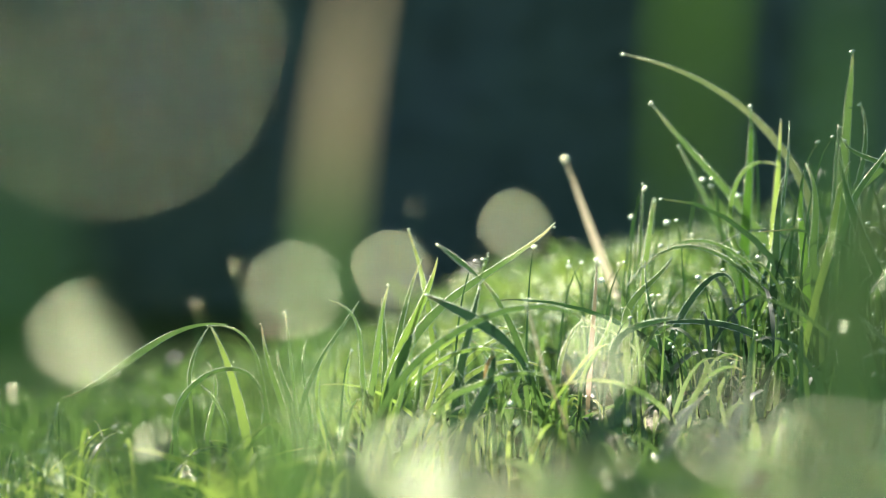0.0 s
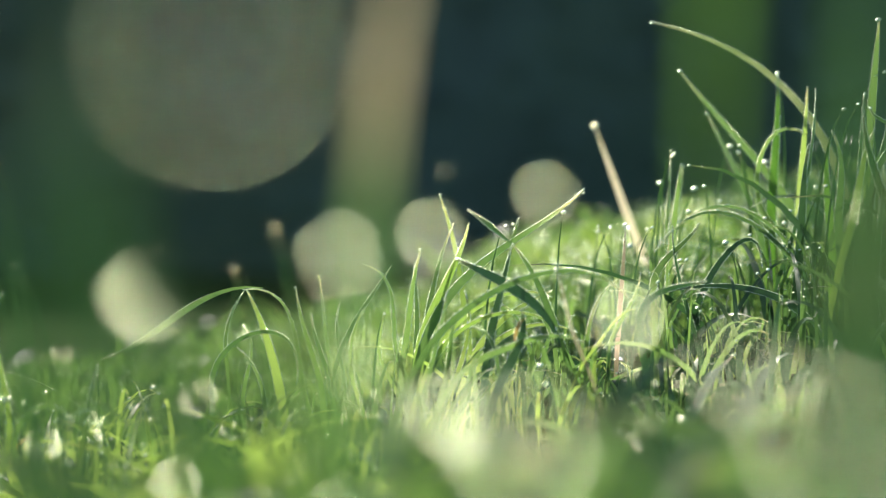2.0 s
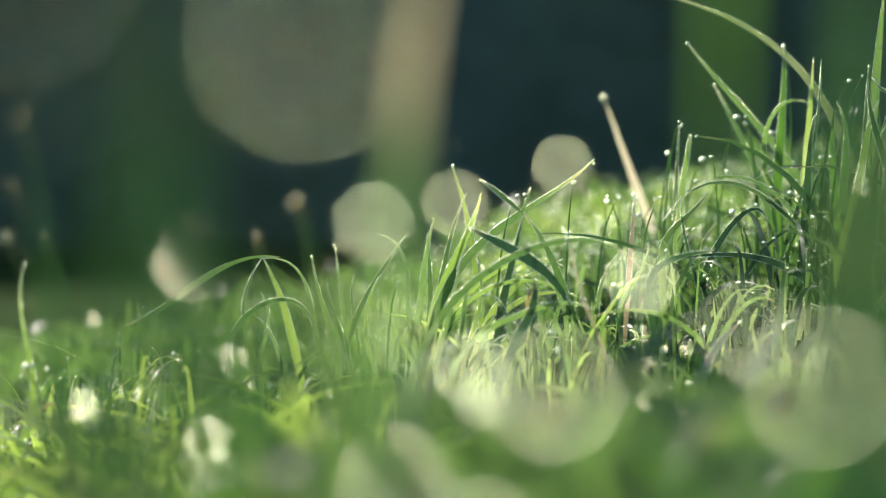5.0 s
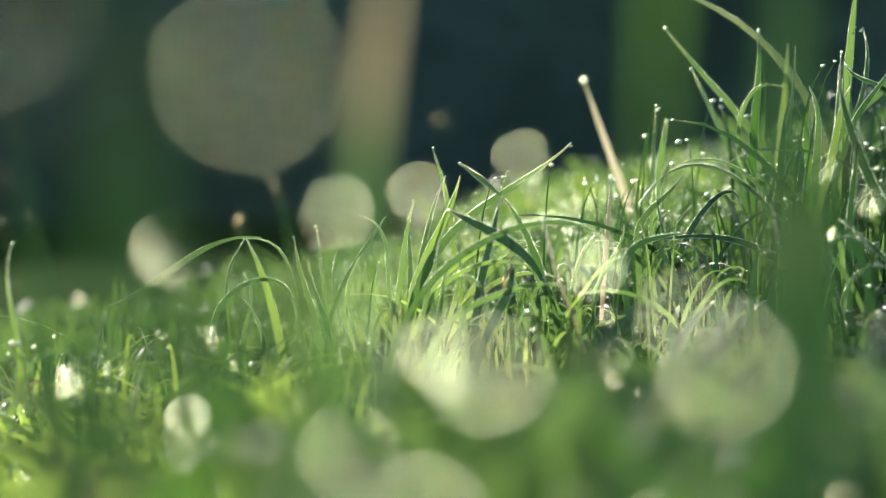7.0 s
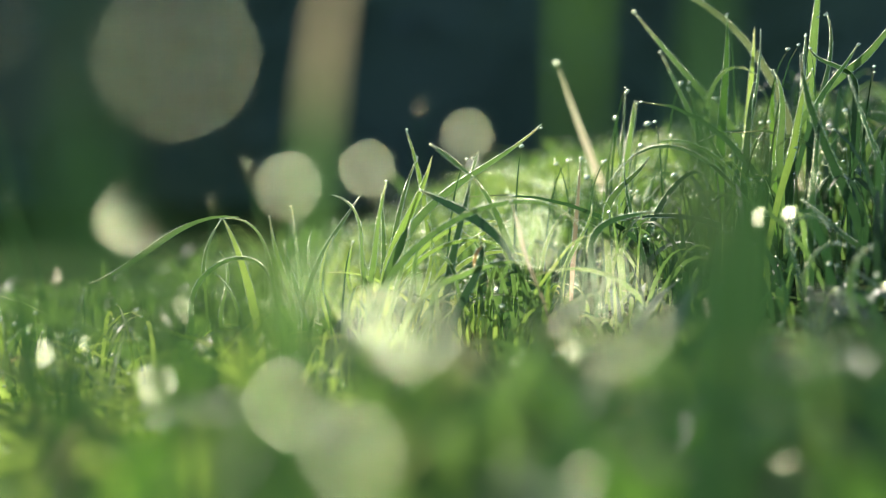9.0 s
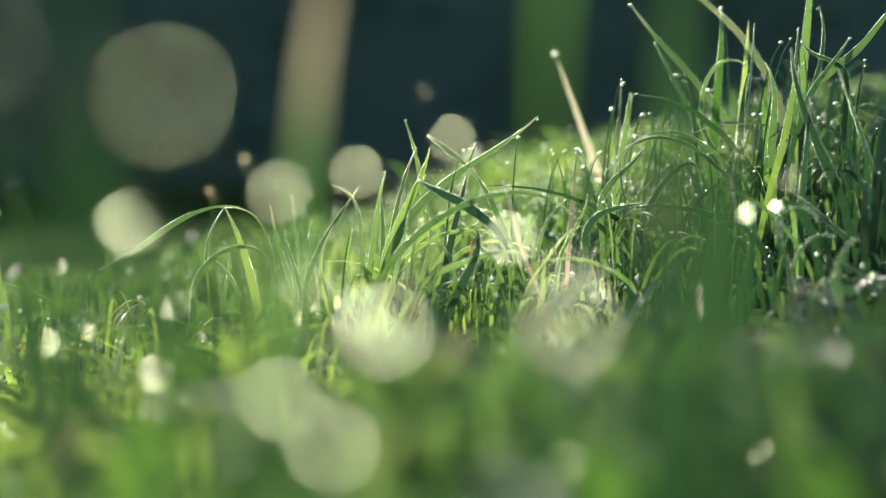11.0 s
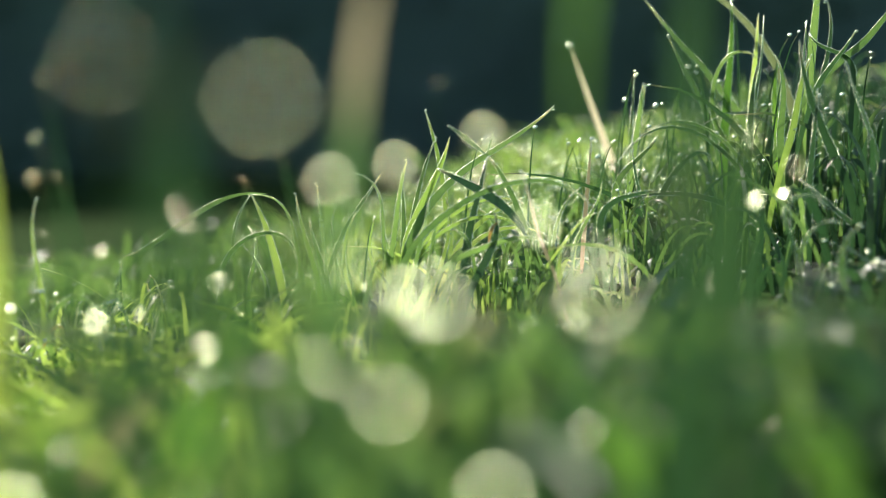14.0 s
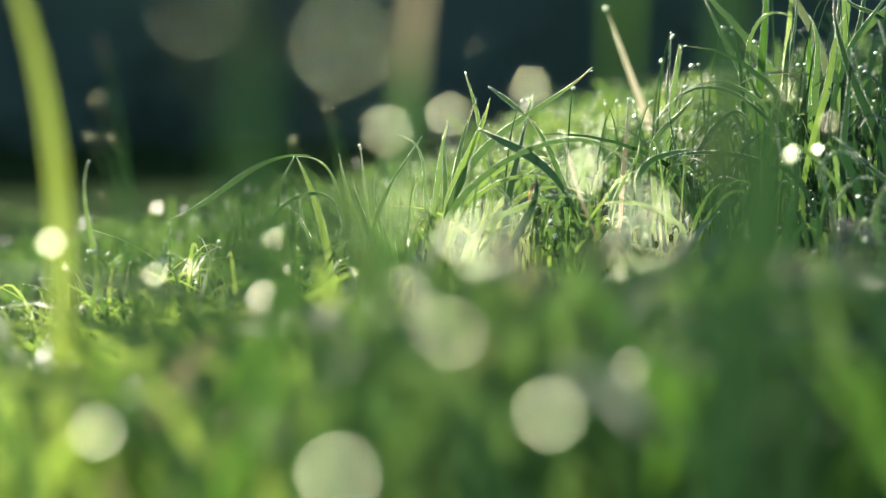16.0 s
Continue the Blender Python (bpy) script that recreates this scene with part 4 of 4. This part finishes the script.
heavy_drop(0.0048, -0.3958, 0.0656, 0.00065)
heavy_drop(-0.0103, -0.4101, 0.0645, 0.00069)
heavy_drop(-0.0377, -0.3646, 0.0558, 0.00065)
heavy_drop(-0.0627, -0.2772, 0.0597, 0.00081)
heavy_drop(-0.0924, -0.1413, 0.0330, 0.00050)
heavy_drop(0.0462, -0.1985, 0.0627, 0.00098)
heavy_drop(0.0582, -0.1392, 0.0567, 0.00076)
heavy_drop(-0.0547, -0.2450, 0.0498, 0.00066)
heavy_drop(-0.0329, -0.2842, 0.0537, 0.00072)
heavy_drop(-0.0359, -0.2485, 0.0559, 0.00061)
heavy_drop(-0.0579, -0.1951, 0.0421, 0.00046)
heavy_drop(-0.0657, -0.1845, 0.0512, 0.00042)
heavy_drop(0.0411, -0.2383, 0.0769, 0.00042)
heavy_drop(0.0476, -0.2337, 0.0720, 0.00041)
heavy_drop(0.0393, -0.2719, 0.0429, 0.00061)
heavy_drop(0.0544, -0.2485, 0.0413, 0.00042)
heavy_drop(-0.0421, -0.2956, 0.0390, 0.00061)
heavy_drop(-0.0083, -0.3253, 0.0490, 0.00062)
heavy_drop(-0.0191, -0.2654, 0.0429, 0.00050)
heavy_drop(-0.0096, -0.3438, 0.0742, 0.00038)
heavy_drop(0.0172, -0.2010, 0.0426, 0.00042)
heavy_drop(-0.0255, -0.1809, 0.0420, 0.00041)
heavy_drop(-0.0502, -0.1109, 0.0557, 0.00011)
heavy_drop(-0.0714, -0.2116, 0.0671, 0.00017)
heavy_drop(-0.0800, -0.1545, 0.0610, 0.00015)
heavy_drop(-0.0843, -0.1463, 0.0488, 0.00014)
heavy_drop(-0.0690, -0.2135, 0.0830, 0.00017)
heavy_drop(-0.0703, -0.2117, 0.0736, 0.00017)
heavy_drop(-0.0385, -0.1528, 0.0663, 0.00015)
heavy_drop(-0.0363, -0.1691, 0.0680, 0.00015)
heavy_drop(-0.0234, -0.3518, 0.0805, 0.00085)
blade(tuft(-0.0040, -0.3838, "thin dark blade leaning across a bright drop", "tall blades", "tall_grass_blade"), (-0.00598, -0.3838, 0.0683), (-0.01238, -0.3838, 0.0768), (-0.01878, -0.3838, 0.0854), (-0.02518, -0.3838, 0.0939), 0.00115, DEEP_SHADE, 0.0, 0, 16, rib=True)
blade(tuft(0.0080, -0.4096, "thin dark blade leaning across a bright drop", "tall blades", "tall_grass_blade"), (0.0046, -0.4096, 0.0595), (-0.0009, -0.4096, 0.0690), (-0.0064, -0.4096, 0.0785), (-0.0114, -0.4096, 0.0872), 0.00105, DEEP_SHADE, 0.0, 0, 16, rib=True)
blade(tuft(-0.0120, -0.2985, "thin dark blade leaning across a bright drop", "tall blades", "tall_grass_blade"), (-0.0157, -0.2985, 0.0489), (-0.0227, -0.2985, 0.0574), (-0.0296, -0.2985, 0.0660), (-0.0359, -0.2985, 0.0737), 0.0010, DEEP_SHADE, 0.0, 0, 16, rib=True)
heavy_drop(-0.0455, 0.8660, 0.0109, 0.00057)

rnd = random.Random(77)
for k in range(34):   # small drops low among the near grass
    y = rnd.uniform(-0.24, -0.09)
    heavy_drop(rnd.uniform(-0.16, 0.14) * (y + 0.51), y, 0.100 - rnd.uniform(0.150, 0.225) * (y + 0.51), rnd.uniform(0.00015, 0.00038))


# ---------------------------------------------------------------- tall blades near the lens, and the straw
blade(tuft(-0.0664, -0.2700, "tall yellow-green grass blade, soft and sunlit", "tall blades", "tall_grass_blade"), (-0.0664, -0.2700, 0.0216), (-0.0615, -0.2700, 0.0500), (-0.0606, -0.2700, 0.0804), (-0.0731, -0.2700, 0.1072), 0.0033, YELLOWED, 0.1, 0, 16, rib=True)
blade(tuft(0.0217, -0.3600, "broad dark green blade standing close to the lens", "tall blades", "tall_grass_blade"), (0.0217, -0.3600, 0.0472), (0.0209, -0.3600, 0.0598), (0.0207, -0.3600, 0.0725), (0.0200, -0.3600, 0.0851), 0.0055, DEEP_SHADE, 0.1, 0, 16, rib=True)
blade(tuft(0.0276, -0.3600, "short dark green blade close to the lens", "tall blades", "tall_grass_blade"), (0.0276, -0.3600, 0.0473), (0.0283, -0.3600, 0.0542), (0.0292, -0.3600, 0.0612), (0.0298, -0.3600, 0.0681), 0.0036, DEEP_SHADE, 0.1, 0, 16, rib=True)
blade(tuft(-0.0128, -0.3350, "tall half-dried blade, tan above and green below", "tall blades", "tall_grass_blade"), (-0.0128, -0.3350, 0.0559), (-0.0103, -0.3350, 0.0726), (-0.0114, -0.3350, 0.0897), (-0.0068, -0.3350, 0.1060), 0.0025, HALF, 0.1, 0, 16, rib=True)
blade(tuft(0.0800, -0.3620, "tall green blade arching over close to the lens", "tall blades", "tall_grass_blade"), (0.0780, -0.3620, 0.0700), (0.0740, -0.3620, 0.1750), (0.0100, -0.3620, 0.1750), (0.0110, -0.3620, 0.0840), 0.0064, SUPPLE, 0.1, 0, 20, rib=True)
rnd = random.Random(41)
for k in range(22):   # soft blades that lean across one another under the lens
    y = rnd.uniform(-0.37, -0.22)
    x, tip = rnd.uniform(-0.22, 0.26) * (y + 0.52), 0.101 - rnd.uniform(0.165, 0.25) * (y + 0.52)
    way, mat = rnd.choice((-1, 1)) * rnd.uniform(0.3, 1.1), rnd.choice((GREEN, DEEP_SHADE, SUPPLE, DEEP_SHADE, STRAW, SUPPLE, PALE))
    low = ground_z(x, y)
    h = tip - low
    owner = tuft(x - way * 0.5 * h, y, "pale withered blade leaning close to the lens" if mat in (PALE, STRAW) else "soft green blade leaning close to the lens", "tall blades", "tall_grass_blade")
    blade(owner, (x - way * 0.5 * h, y, low), (x - way * 0.4 * h, y, low + 0.4 * h), (x - way * 0.2 * h, y, low + 0.8 * h), (x, y, tip), rnd.uniform(0.0025, 0.0055), mat, 0.3, 0, 12, rib=True)
blade(tuft(0.0226, -0.3400, "tall dark green blade close to the lens", "tall blades", "tall_grass_blade"), (0.0226, -0.3400, 0.0747), (0.0225, -0.3400, 0.0855), (0.0229, -0.3400, 0.0962), (0.0231, -0.3400, 0.1070), 0.0042, DEEP_SHADE, 0.1, 0, 16, rib=True)
blade(tuft(-0.0189, -0.4000, "dark green blade close to the lens", "tall blades", "tall_grass_blade"), (-0.0189, -0.4000, 0.0765), (-0.0178, -0.4000, 0.0831), (-0.0182, -0.4000, 0.0902), (-0.0156, -0.4000, 0.0965), 0.0030, DEEP_SHADE, 0.1, 0, 16, rib=True)
blade(tuft(-0.0169, -0.3300, "green blade close to the lens", "tall blades", "tall_grass_blade"), (-0.0169, -0.3300, 0.0573), (-0.0145, -0.3300, 0.0633), (-0.0144, -0.3300, 0.0700), (-0.0163, -0.3300, 0.0761), 0.0030, GREEN, 0.1, 0, 16, rib=True)
blade(tuft(0.0304, -0.3000, "broad dark green blade close to the lens", "tall blades", "tall_grass_blade"), (0.0304, -0.3000, 0.0553), (0.0317, -0.3000, 0.0652), (0.0304, -0.3000, 0.0757), (0.0338, -0.3000, 0.0853), 0.0060, DEEP_SHADE, 0.1, 0, 16, rib=True)
blade(tuft(-0.0119, -0.3000, "leaning green blade close to the lens", "tall blades", "tall_grass_blade"), (-0.0119, -0.3000, 0.0389), (-0.0152, -0.3000, 0.0464), (-0.0155, -0.3000, 0.0550), (-0.0199, -0.3000, 0.0621), 0.0030, GREEN, 0.1, 0, 16, rib=True)
blade(tuft(-0.0533, -0.2800, "light green blade bowing to one side", "tall blades", "tall_grass_blade"), (-0.0533, -0.2800, 0.0351), (-0.0545, -0.2800, 0.0410), (-0.0565, -0.2800, 0.0485), (-0.0629, -0.2800, 0.0509), 0.0040, FRESH, 0.1, 0, 16, rib=True)
b = blade(tuft(0.0462, 0.1700, "pale dry straw leaning in the lawn, a drop on top", "straws", "dry_straw"), (0.0462, 0.1700, ground_z(0.0462, 0.17)), (0.0392, 0.1700, 0.0310), (0.0322, 0.1700, 0.0500), (0.0252, 0.1700, 0.0691), 0.0024, REED, 0.1, 0.3, rib=True)
dew(b, 0.0249, 0.1690, 0.0698, 0.0013)
blade(tuft(-0.0108, -0.3773, "thin dark blade close to the lens", "tall blades", "tall_grass_blade"), (-0.0108, -0.3773, 0.0281), (-0.0164, -0.3773, 0.0631), (-0.0212, -0.3773, 0.0931), (-0.0237, -0.3773, 0.1091), 0.0014, DEEP_SHADE, 0.1, 0, rib=True)
